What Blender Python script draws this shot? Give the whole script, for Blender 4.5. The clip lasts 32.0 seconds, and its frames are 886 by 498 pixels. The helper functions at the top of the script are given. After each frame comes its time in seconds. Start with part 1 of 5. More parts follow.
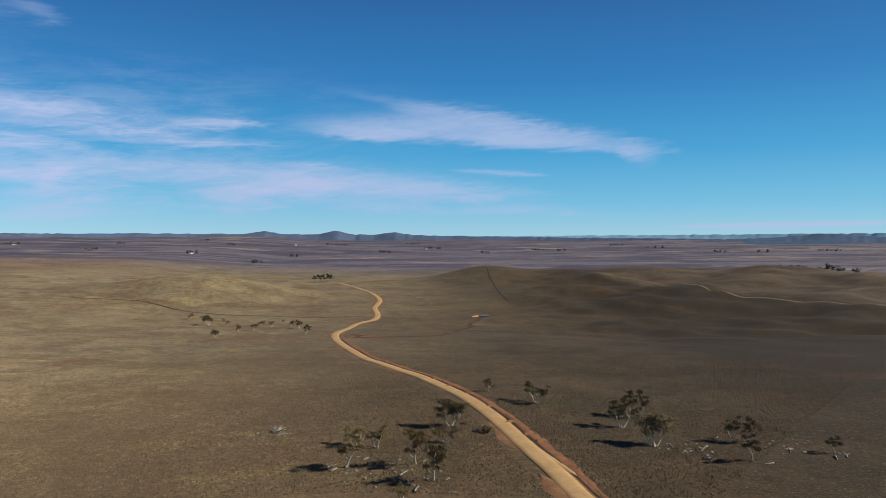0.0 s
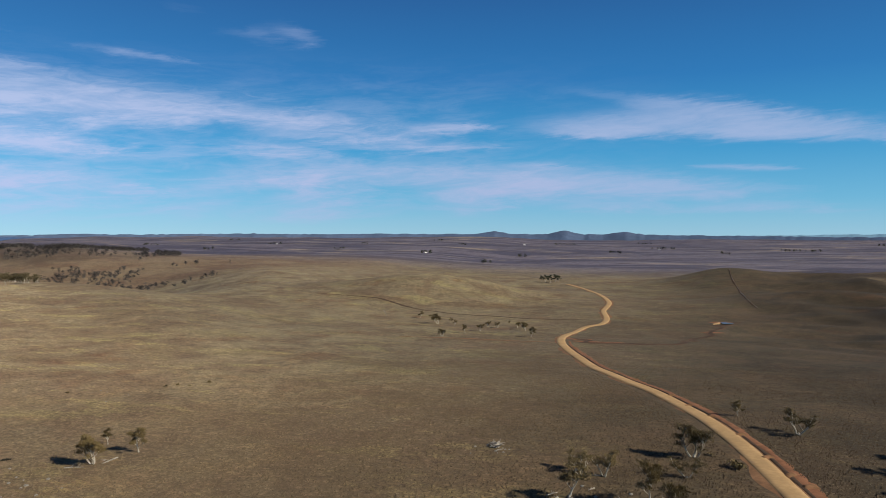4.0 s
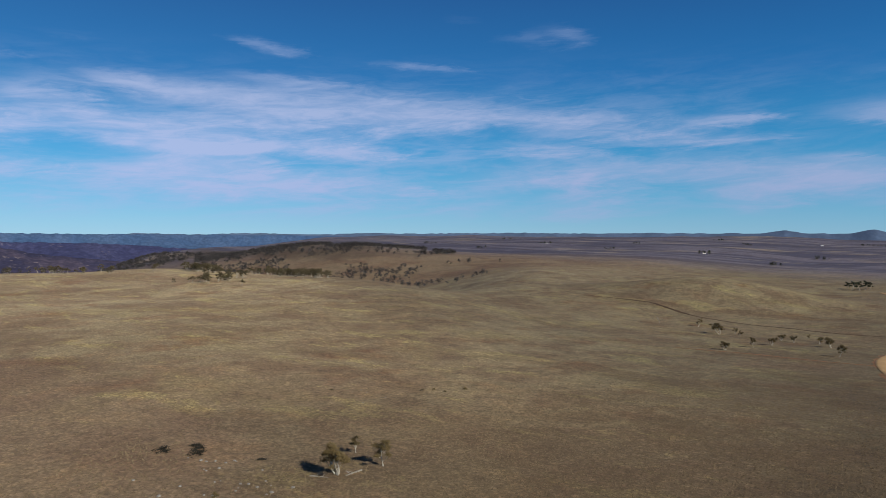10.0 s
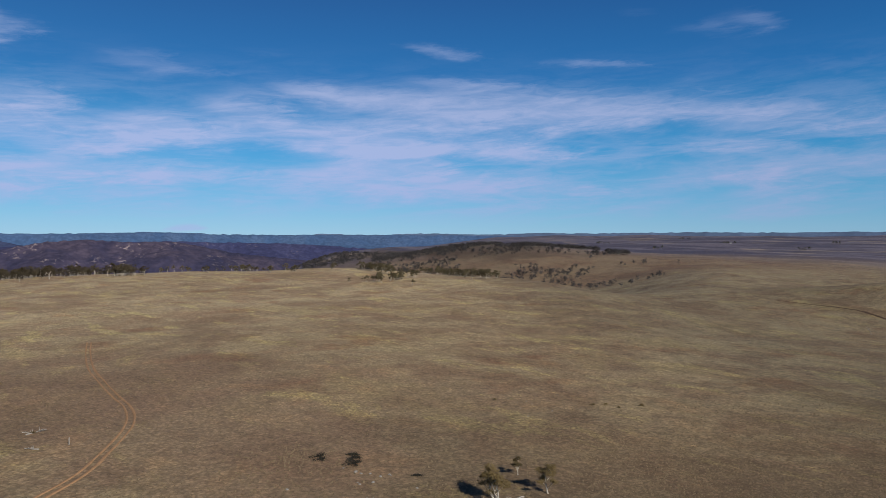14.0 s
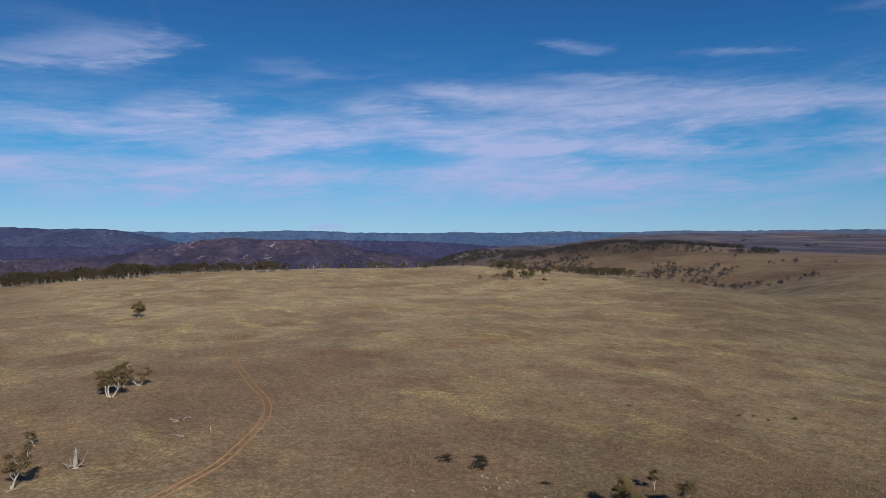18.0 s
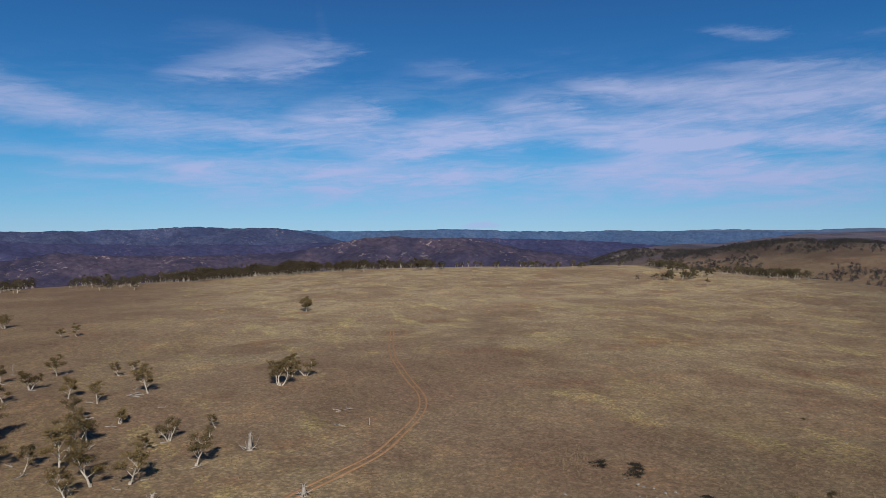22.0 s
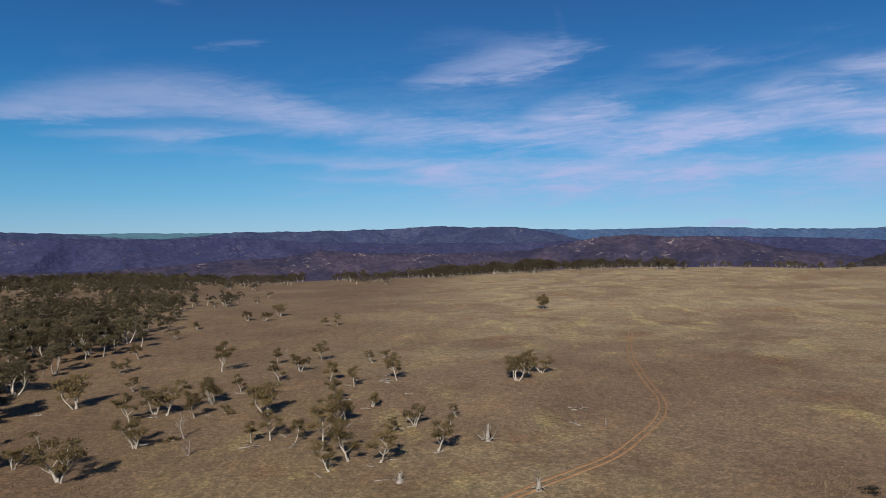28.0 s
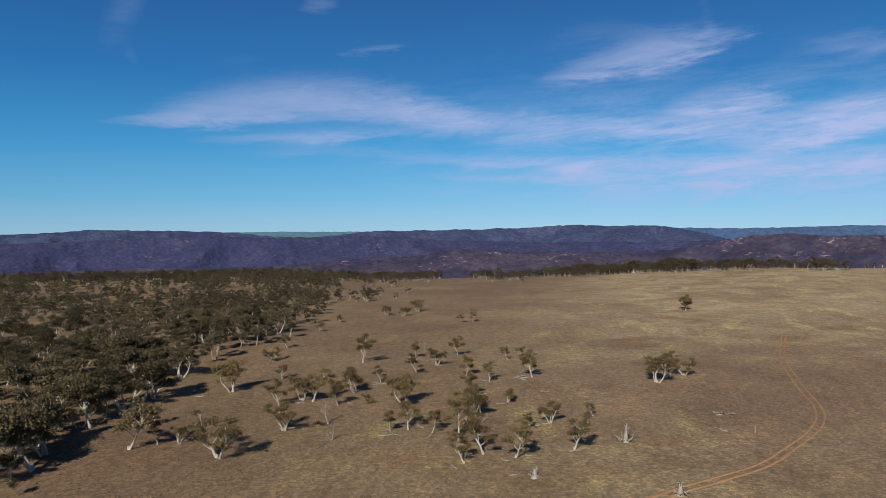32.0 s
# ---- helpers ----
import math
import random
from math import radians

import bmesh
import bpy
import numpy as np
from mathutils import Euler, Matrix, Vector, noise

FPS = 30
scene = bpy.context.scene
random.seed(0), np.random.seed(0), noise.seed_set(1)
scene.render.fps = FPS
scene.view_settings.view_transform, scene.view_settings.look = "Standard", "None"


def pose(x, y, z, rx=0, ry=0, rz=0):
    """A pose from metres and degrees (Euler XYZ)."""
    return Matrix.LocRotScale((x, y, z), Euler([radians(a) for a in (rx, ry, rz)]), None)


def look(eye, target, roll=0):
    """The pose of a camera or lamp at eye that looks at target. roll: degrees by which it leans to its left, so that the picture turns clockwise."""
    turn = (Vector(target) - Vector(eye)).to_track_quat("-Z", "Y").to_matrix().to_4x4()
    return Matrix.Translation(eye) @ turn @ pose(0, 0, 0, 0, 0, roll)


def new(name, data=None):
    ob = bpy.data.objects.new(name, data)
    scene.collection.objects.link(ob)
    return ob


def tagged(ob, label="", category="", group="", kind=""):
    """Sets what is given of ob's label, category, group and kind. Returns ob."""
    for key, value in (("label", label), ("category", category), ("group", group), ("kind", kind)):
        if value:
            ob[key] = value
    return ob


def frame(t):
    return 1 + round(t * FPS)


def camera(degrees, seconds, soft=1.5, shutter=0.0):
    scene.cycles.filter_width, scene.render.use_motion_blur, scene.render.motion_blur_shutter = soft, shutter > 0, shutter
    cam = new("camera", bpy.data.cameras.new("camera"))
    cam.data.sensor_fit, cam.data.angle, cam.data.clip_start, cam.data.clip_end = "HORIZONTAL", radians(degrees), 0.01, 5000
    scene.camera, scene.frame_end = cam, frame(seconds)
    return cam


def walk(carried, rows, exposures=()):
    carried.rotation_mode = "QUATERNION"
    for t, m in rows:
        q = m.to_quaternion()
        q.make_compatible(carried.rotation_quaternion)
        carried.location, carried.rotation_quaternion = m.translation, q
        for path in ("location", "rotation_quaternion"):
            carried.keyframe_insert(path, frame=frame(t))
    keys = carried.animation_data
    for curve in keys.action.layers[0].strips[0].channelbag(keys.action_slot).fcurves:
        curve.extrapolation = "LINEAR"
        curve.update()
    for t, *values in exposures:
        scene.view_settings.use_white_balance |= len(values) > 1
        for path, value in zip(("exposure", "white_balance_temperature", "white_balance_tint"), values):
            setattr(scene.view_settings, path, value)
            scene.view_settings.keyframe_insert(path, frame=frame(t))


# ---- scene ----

cam = camera(62.83, 32.0, soft=0.5)
ROWS = [
    (0, 0.0, -0.0, 49.99, 0.00, -0.94, 0.19),
    (0.5, -0.0, 2.2, 49.93, 2.79, -0.94, 0.17),
    (1, -0.1, 4.3, 49.87, 4.80, -0.94, 0.15),
    (1.5, -0.2, 6.6, 49.83, 6.81, -0.96, 0.13),
    (2, -0.2, 8.8, 49.80, 9.39, -0.96, 0.11),
    (2.5, -0.3, 11.1, 49.80, 11.79, -0.98, 0.11),
    (3, -0.6, 13.2, 49.83, 14.07, -0.99, 0.08),
    (3.5, -0.9, 15.3, 49.88, 16.36, -0.99, 0.06),
    (5.5, -3.2, 22.8, 50.47, 21.08, -1.04, 0.23),
    (6, -3.8, 24.8, 50.48, 23.01, -1.05, 0.26),
    (6.5, -4.5, 26.9, 50.45, 25.09, -1.08, 0.29),
    (7, -5.1, 29.0, 50.41, 27.42, -1.09, 0.31),
    (7.5, -5.9, 31.1, 50.35, 29.55, -1.09, 0.28),
    (8, -6.7, 33.1, 50.29, 31.39, -1.10, 0.24),
    (8.5, -7.7, 35.1, 50.23, 33.08, -1.09, 0.20),
    (9, -8.7, 37.1, 50.18, 34.95, -1.10, 0.19),
    (9.5, -9.9, 39.1, 50.14, 36.92, -1.10, 0.19),
    (10, -11.2, 41.1, 50.11, 39.02, -1.10, 0.18),
    (10.5, -12.6, 43.1, 50.10, 41.11, -1.13, 0.11),
    (11, -14.0, 45.1, 50.09, 43.11, -1.15, 0.04),
    (11.5, -15.4, 47.0, 50.09, 45.03, -1.17, 0.01),
    (12, -16.8, 48.6, 50.10, 46.62, -1.16, 0.02),
    (12.5, -18.1, 50.1, 50.11, 47.89, -1.13, 0.07),
    (13, -19.3, 51.3, 50.12, 49.35, -1.10, 0.08),
    (13.5, -20.3, 52.4, 50.14, 50.89, -1.10, 0.05),
    (14, -21.2, 53.3, 50.15, 52.46, -1.12, -0.01),
    (14.5, -21.9, 54.1, 50.15, 54.17, -1.14, -0.05),
    (15, -22.5, 54.8, 50.14, 55.98, -1.18, -0.08),
    (15.5, -23.1, 55.3, 50.13, 57.83, -1.18, -0.10),
    (17.5, -25.0, 56.7, 50.00, 62.12, -1.23, -0.09),
    (18, -25.1, 56.9, 50.03, 62.84, -1.27, -0.12),
    (18.5, -25.2, 57.1, 50.08, 63.65, -1.30, -0.18),
    (19, -25.3, 57.2, 50.14, 64.48, -1.31, -0.24),
    (19.5, -25.4, 57.4, 50.20, 65.36, -1.32, -0.29),
    (20, -25.5, 57.4, 50.25, 66.72, -1.32, -0.31),
    (20.5, -25.5, 57.4, 50.29, 69.36, -1.34, -0.28),
    (21, -25.5, 57.4, 50.31, 71.83, -1.34, -0.25),
    (21.5, -25.5, 57.4, 50.32, 74.06, -1.36, -0.23),
    (22, -25.4, 57.3, 50.31, 74.96, -1.36, -0.23),
    (22.5, -25.4, 57.3, 50.31, 75.76, -1.36, -0.24),
    (23, -25.5, 57.3, 50.31, 77.28, -1.36, -0.27),
    (23.5, -25.6, 57.3, 50.31, 79.07, -1.35, -0.34),
    (24, -25.7, 57.4, 50.32, 80.87, -1.35, -0.40),
    (24.5, -25.8, 57.4, 50.33, 82.63, -1.34, -0.43),
    (25, -25.8, 57.4, 50.34, 84.11, -1.34, -0.45),
    (25.5, -25.8, 57.5, 50.35, 85.22, -1.36, -0.47),
    (27.5, -25.1, 57.6, 50.24, 91.79, -1.37, -0.54),
    (28, -25.0, 57.6, 50.17, 93.54, -1.36, -0.52),
    (28.5, -25.0, 57.6, 50.09, 95.20, -1.35, -0.49),
    (29, -24.9, 57.6, 50.00, 96.83, -1.34, -0.49),
    (29.5, -24.9, 57.6, 49.91, 97.93, -1.34, -0.49),
    (30, -24.9, 57.6, 49.82, 99.42, -1.34, -0.49),
    (30.5, -24.8, 57.6, 49.71, 99.70, -1.33, -0.47),
    (31, -24.8, 57.6, 49.58, 100.31, -1.34, -0.46),
    (31.5, -24.8, 57.5, 49.45, 102.15, -1.35, -0.46),
    (32, -24.8, 57.5, 49.31, 104.22, -1.36, -0.47),
]
walk(cam, [(t, pose(x, y, z, 90 + pitch, -roll, yaw)) for t, x, y, z, yaw, pitch, roll in ROWS], exposures=[(0, 0.5, 6850, 6), (3.5, 0.4, 6740, 6), (6, 0.26, 6440, 5), (10, 0.12, 6310, 6), (14, 0.04, 6240, 9), (19, -0.02, 6240, 11), (25, 0.0, 6290, 12), (28, 0.02, 6320, 11), (32, 0.12, 6360, 10)])

# ---- sky and sun ----
SUN_AZ, SUN_EL = -94.0, 32.0
world = bpy.data.worlds.new("sky")
scene.world = world
world.use_nodes = True
WN = world.node_tree
WN.nodes.clear()


def wn(kind, **values):
    node = WN.nodes.new(kind)
    for key, v in values.items():
        setattr(node, key, v)
    return node


def wmath(op, a, b=None, c=None, clamp=False):
    node = wn("ShaderNodeMath", operation=op, use_clamp=clamp)
    for n, v in enumerate((a, b, c)):
        if v is None:
            continue
        if isinstance(v, (int, float)):
            node.inputs[n].default_value = v
        else:
            WN.links.new(v, node.inputs[n])
    return node.outputs[0]


def wsmooth(v, a, b):
    node = wn("ShaderNodeMapRange", interpolation_type="SMOOTHSTEP")
    WN.links.new(v, node.inputs["Value"])
    node.inputs["From Min"].default_value, node.inputs["From Max"].default_value = a, b
    return node.outputs[0]


sky = wn("ShaderNodeTexSky", sky_type="NISHITA", sun_disc=False)
sky.sun_elevation, sky.sun_rotation = radians(SUN_EL), radians(-SUN_AZ)
sky.altitude, sky.air_density, sky.dust_density, sky.ozone_density = 1000, 1.0, 0.3, 3.0
coord = wn("ShaderNodeTexCoord")
sep = wn("ShaderNodeSeparateXYZ")
WN.links.new(coord.outputs["Generated"], sep.inputs[0])
az = wmath("MULTIPLY", wmath("ARCTAN2", wmath("MULTIPLY", sep.outputs[0], -1.0), sep.outputs[1]), 57.29578)
el = wmath("MULTIPLY", wmath("ARCSINE", sep.outputs[2]), 57.29578)
# wind-drawn streaks: noise over azimuth and elevation, stretched along the wind
comb = wn("ShaderNodeCombineXYZ")
WN.links.new(wmath("MULTIPLY", az, 0.11), comb.inputs[0])
WN.links.new(wmath("ADD", wmath("MULTIPLY", el, 0.62), wmath("MULTIPLY", az, 0.03)), comb.inputs[1])


def wnoise(scale, detail, rough, warp=0.4):
    node = wn("ShaderNodeTexNoise")
    WN.links.new(comb.outputs[0], node.inputs["Vector"])
    node.inputs["Scale"].default_value, node.inputs["Detail"].default_value = scale, detail
    node.inputs["Roughness"].default_value, node.inputs["Distortion"].default_value = rough, warp
    return node.outputs["Fac"]


streak, wisp, fray = wnoise(1.15, 8, 0.6, 0.6), wnoise(3.2, 7, 0.66, 1.0), wnoise(5.5, 4, 0.6, 0.5)
# wind-drawn clouds: azimuth, elevation, half-length, half-height, rise, bow, thickness, sharpness of the under side
CLOUDS = [
    (-2.3, 7.8, 14.4, 0.95, 0.98, -0.6, 1.6, 2.2), (-1.8, 9.53, 5.5, 0.54, 0.76, -0.2, 0.5, 1), (4.2, 10.59, 5.7, 0.4, 0.97, 0.08, 0.3, 1), (-15.1, 6.21, 1.7, 0.5, 0.55, 0.09, 0.4, 1),
    (30.1, 15.3, 3.1, 0.58, 0.34, -0.51, 0.5, 1), (7.8, 4.01, 16.7, 0.85, 0.68, -0.31, 0.85, 1), (16, 2.58, 3.9, 0.54, 0.21, -0.01, 0.7, 1), (5, 2.21, 4.9, 0.36, -0.1, -0.17, 0.6, 1),
    (-5.5, 2.14, 6.6, 0.27, -0.07, -0.3, 0.6, 1), (-4.9, 5.05, 4.2, 0.16, 0.24, -0, 0.75, 1), (10.3, 5.47, 3, 0.18, 0.24, -0.05, 0.5, 1), (27.2, 2.74, 4.2, 0.36, -0.02, 0.03, 0.5, 1),
]
CLOUDS += [
    (28.6, 1.63, 6, 0.45, 0.09, -0.18, 0.4, 1), (-25.6, 0.98, 8.1, 0.16, -0.18, -0.02, 1.5, 1), (43.1, 9.63, 24.2, 0.98, 1.71, -0.08, 1, 1.5), (50.1, 8.76, 15.8, 0.89, -0.26, -0.03, 0.75, 1),
    (17, 8.38, 3.6, 0.36, 0.01, -0.09, 1, 1.5), (26.1, 7.7, 5.9, 0.27, 0.11, -0.02, 0.65, 1), (19.6, 6.96, 6.7, 0.27, -0.14, -0.04, 0.7, 1), (30.3, 6.54, 5.8, 0.36, 0.58, -0.1, 0.7, 1),
    (54.7, 6.75, 11.2, 0.89, 0.52, -0.06, 0.75, 1), (57.7, 4.93, 6.7, 0.49, -0.2, 0.08, 0.75, 1), (51.5, 3.71, 12.8, 0.89, 0.28, -0.53, 0.6, 1), (30.7, 4.07, 7.1, 0.58, 0.37, -0.12, 0.7, 1),
]
CLOUDS += [
    (15.1, 4.43, 19.2, 0.67, 1.07, -0.26, 0.7, 1), (52.1, 14.04, 3.3, 0.4, 0.55, -0.07, 0.45, 1), (40.4, 13.05, 4.3, 0.22, 0.39, -0.07, 0.55, 1), (33, 14.89, 2.7, 0.4, 0.2, -0.33, 0.5, 1),
    (29, 15.02, 2, 0.36, 0.42, -0.09, 0.5, 1), (37.6, 16.43, 2, 0.22, 0.14, -0.03, 0.3, 1), (50.3, 11.64, 4.4, 0.22, 0.2, 0.1, 0.45, 1), (43.1, 2.08, 21.3, 0.89, 0.04, -0.23, 0.35, 1),
    (69.5, 7.78, 8.9, 0.98, -0.02, -0.08, 0.7, 1), (67.6, 9.75, 3.9, 0.62, 0.53, -0.15, 0.7, 1), (62.6, 10.95, 3.3, 0.36, 0.44, -0.03, 0.6, 1), (58.2, 6.6, 6, 0.89, 0.7, -0.05, 0.7, 1),
]
CLOUDS += [
    (47.6, 6.64, 7.3, 0.4, 0.24, -0.32, 0.7, 1), (77.1, 4.8, 12, 0.54, -0.03, 0.01, 0.65, 1), (82.9, 3.37, 2.9, 0.31, -0.06, 0.02, 0.5, 1), (58, 3.76, 4, 0.45, 0.47, -0.25, 0.6, 1),
    (46.5, 3.81, 7, 0.54, 0.43, -0.05, 0.6, 1), (73, 12.18, 5.4, 0.49, 0.35, 0.16, 0.35, 1), (66.1, 13.66, 4.1, 0.22, 0.03, 0.04, 0.3, 1), (52.5, 14.09, 3.7, 0.36, 0.63, 0.05, 0.4, 1),
    (41, 12.92, 4.8, 0.18, 0.38, 0.03, 0.55, 1), (51.4, 11.81, 5.7, 0.22, 0.3, -0.1, 0.5, 1), (74.7, 2.72, 17.6, 0.98, 0.09, -0.2, 0.35, 1), (88.9, 12.71, 7.7, 0.89, -1.35, -0.12, 1.05, 1.3),
]
CLOUDS += [
    (92.4, 14.96, 5.3, 0.62, -0.42, -0.82, 0.45, 1), (87.3, 13.79, 3.3, 1.07, -0.5, -0.1, 0.35, 1), (84.3, 15.79, 0.7, 1.07, 1.28, -0.07, 0.3, 1), (56.1, 10.02, 8.9, 0.58, 0.92, -0.05, 0.55, 1),
    (56.2, 4.9, 4.8, 0.4, 0.04, 0.38, 0.7, 1), (59.3, 3.96, 12.1, 0.67, 0.86, -0.03, 0.45, 1), (73.5, 12.12, 4.8, 0.36, 0.26, -0.15, 0.4, 1), (109.3, 14.04, 2.7, 0.27, -0.33, 0.02, 0.35, 1),
    (72, 0.5, 1.6, 0.16, -0.07, -0.09, 1.3, 1), (53.3, 14.08, 3.8, 0.36, 0.67, -0.2, 0.35, 1), (113.8, 9.64, 12.1, 1.34, -0.08, -1.25, 1.2, 1.8), (114.7, 7.34, 8.5, 0.36, -0.51, -0.04, 0.75, 1),
]
CLOUDS += [
    (122.3, 8.5, 6.6, 0.36, -0.46, -0.03, 0.75, 1), (97.9, 8.01, 10.8, 0.89, 0.59, -0.02, 0.8, 1), (83.1, 9.35, 4.3, 0.71, -0.24, -0.15, 0.8, 1), (81.7, 7.45, 11.2, 0.89, 0.43, 0.02, 0.75, 1),
    (78.7, 6.18, 4, 0.36, 0.08, 0.1, 0.7, 1), (89.5, 4.91, 18.9, 0.45, 0.85, 0.14, 0.75, 1), (93.3, 3.93, 13.3, 0.27, 0.52, 0.08, 0.5, 1), (73.9, 8.17, 3.3, 0.54, 0.23, -0.02, 0.55, 1),
    (127.8, 15.48, 1.9, 1.52, -2.07, -0.03, 0.5, 1), (113.7, 17.15, 1.7, 0.49, -0.34, -0.07, 0.65, 1), (109.3, 13.98, 2.9, 0.22, -0.41, -0.08, 0.5, 1), (120.2, 12.94, 2.9, 0.54, -0.5, 0.04, 0.25, 1),
]
CLOUDS += [
    (127.2, 12.66, 0.6, 0.4, 0.42, -0.01, 0.3, 1), (75.6, 13.02, 3.1, 0.27, -0.03, -0.05, 0.45, 1), (112.8, 6.23, 8, 0.36, -0.06, -0.28, 0.35, 1), (92.4, 2.97, 17.3, 0.62, 0.34, 0.08, 0.3, 1),
]
# the wind frays the clouds' edges
waz = wmath("ADD", az, wmath("MULTIPLY", wmath("SUBTRACT", wisp, 0.5), 5.0))
wel = wmath("ADD", el, wmath("ADD", wmath("MULTIPLY", wmath("SUBTRACT", streak, 0.5), 1.5), wmath("MULTIPLY", wmath("SUBTRACT", fray, 0.5), 0.55)))
low = wmath("ADD", el, wmath("MULTIPLY", wmath("SUBTRACT", fray, 0.5), 0.3))
total = None
for ca, ce, la, le, rise, bow, thick, under in CLOUDS:
    u = wmath("DIVIDE", wmath("SUBTRACT", waz if la > 2.5 else az, ca), la * 1.15)
    u2 = wmath("MULTIPLY", u, u)
    line = wmath("ADD", wmath("MULTIPLY_ADD", u, rise, ce), wmath("MULTIPLY", u2, bow))
    taper = wmath("MAXIMUM", wmath("SUBTRACT", 1.0, u2), 0.0)
    v = wmath("DIVIDE", wmath("SUBTRACT", wel if le > 0.2 else low, line), wmath("MULTIPLY_ADD", taper, le * 1.0, le * 0.5))
    if under > 1:
        v = wmath("MAXIMUM", v, wmath("MULTIPLY", v, -under))
    g = wmath("MULTIPLY", wmath("EXPONENT", wmath("MULTIPLY", wmath("MULTIPLY", v, v), -1.0)), wmath("MULTIPLY", wmath("POWER", taper, 1.0), thick * (0.95 if ce < 11 or thick > 0.8 else 0.5)))
    total = g if total is None else wmath("ADD", total, g)
total = wmath("MULTIPLY", wmath("SUBTRACT", 1.0, wmath("EXPONENT", wmath("MULTIPLY", total, -1.25))), 1.14)
body = wmath("ADD", wmath("MULTIPLY", wmath("SUBTRACT", streak, 0.5), 0.85), wmath("MULTIPLY", wmath("SUBTRACT", wisp, 0.5), 0.45))
shape = wmath("ADD", wmath("MULTIPLY", total, 0.95), wmath("MULTIPLY", body, wmath("MINIMUM", wmath("MULTIPLY", total, 1.6), 1.0)))
# a thin high veil between the clouds
veil = wmath("MULTIPLY", wsmooth(wmath("ADD", streak, wmath("MULTIPLY", wisp, 0.5)), 0.55, 1.05), wmath("MULTIPLY", wsmooth(el, 0.5, 3.5), wsmooth(el, 15.0, 6.0)))
veil = wmath("MULTIPLY", veil, wmath("MULTIPLY", wsmooth(az, -4.0, 28.0), wsmooth(az, 118.0, 84.0)))
cover = wmath("MULTIPLY", wmath("ADD", wsmooth(shape, 0.06, 1.15), wmath("MULTIPLY", veil, 0.6)), 0.83, clamp=True)
# clear air: the sky's own light, deepened by a steady fall from pale blue at the horizon to dark blue overhead
depth = wn("ShaderNodeValToRGB")
WN.links.new(wmath("DIVIDE", el, 60.0, clamp=True), depth.inputs[0])
AIR = [(0.0, (0.33, 0.645, 0.9)), (0.045, (0.145, 0.525, 0.87)), (0.11, (0.038, 0.37, 0.77)), (0.2, (0.012, 0.21, 0.59)), (0.32, (0.012, 0.112, 0.38)), (0.55, (0.03, 0.085, 0.22)), (1.0, (0.03, 0.055, 0.13))]
for n, (at, colour) in enumerate(AIR):
    stop = depth.color_ramp.elements[n] if n < 2 else depth.color_ramp.elements.new(at)
    stop.position = at
    stop.color = (*colour, 1)
blend = wn("ShaderNodeMix", data_type="RGBA")
blend.inputs[0].default_value = 0.86
scaled = wn("ShaderNodeVectorMath", operation="SCALE")
scaled.inputs["Scale"].default_value = 1 / 0.11
WN.links.new(depth.outputs[0], scaled.inputs[0])
WN.links.new(sky.outputs[0], blend.inputs[6])
WN.links.new(scaled.outputs[0], blend.inputs[7])
mixer = wn("ShaderNodeMix", data_type="RGBA")
WN.links.new(cover, mixer.inputs[0])
WN.links.new(blend.outputs[2], mixer.inputs[6])
mixer.inputs[7].default_value = (4.25, 5.2, 8.1, 1)
# the sky is lighter away from the sun's quarter
swell = wn("ShaderNodeVectorMath", operation="SCALE")
WN.links.new(mixer.outputs[2], swell.inputs[0])
WN.links.new(wmath("ADD", 1.0, wmath("MULTIPLY", wmath("MULTIPLY", wsmooth(az, 12.0, 70.0), wsmooth(az, 150.0, 85.0)), wmath("ADD", 0.08, wmath("MULTIPLY", wsmooth(el, 12.0, 6.0), 0.14)))), swell.inputs["Scale"])
bg = wn("ShaderNodeBackground")
bg.inputs["Strength"].default_value = 0.073
WN.links.new(swell.outputs[0], bg.inputs["Color"])
WN.links.new(bg.outputs[0], wn("ShaderNodeOutputWorld").inputs[0])

sun = new("sun", bpy.data.lights.new("sun", "SUN"))
sun.data.energy, sun.data.angle, sun.data.color = 5.0, radians(0.53), (1.0, 0.9, 0.76)
TO_SUN = Vector((-math.sin(radians(SUN_AZ)) * math.cos(radians(SUN_EL)), math.cos(radians(SUN_AZ)) * math.cos(radians(SUN_EL)), math.sin(radians(SUN_EL))))
sun.matrix_world = look(TO_SUN * 500, (0, 0, 0))

# ---- the lie of the land ----
def vnoise(x, y, seed=0):
    """Smooth value noise in -1..1."""
    xi, yi = np.floor(x), np.floor(y)
    u, v = x - xi, y - yi
    u, v = u * u * (3 - 2 * u), v * v * (3 - 2 * v)

    def h(a, b):
        s = np.sin(a * 127.1 + b * 311.7 + seed * 74.7) * 43758.5453
        return 2 * (s - np.floor(s)) - 1
    return (h(xi, yi) * (1 - u) + h(xi + 1, yi) * u) * (1 - v) + (h(xi, yi + 1) * (1 - u) + h(xi + 1, yi + 1) * u) * v


def step(a, b, v):
    k = np.clip((v - a) / (b - a), 0, 1)
    return k * k * (3 - 2 * k)


def hump(x, y, cx, cy, high, along, across, turn):
    """A smooth rounded hill: long axis turned from +x by so many degrees."""
    c, s = np.cos(np.radians(turn)), np.sin(np.radians(turn))
    p, q = (x - cx) * c + (y - cy) * s, -(x - cx) * s + (y - cy) * c
    return high * np.exp(-0.5 * ((p / along) ** 2 + (q / across) ** 2))


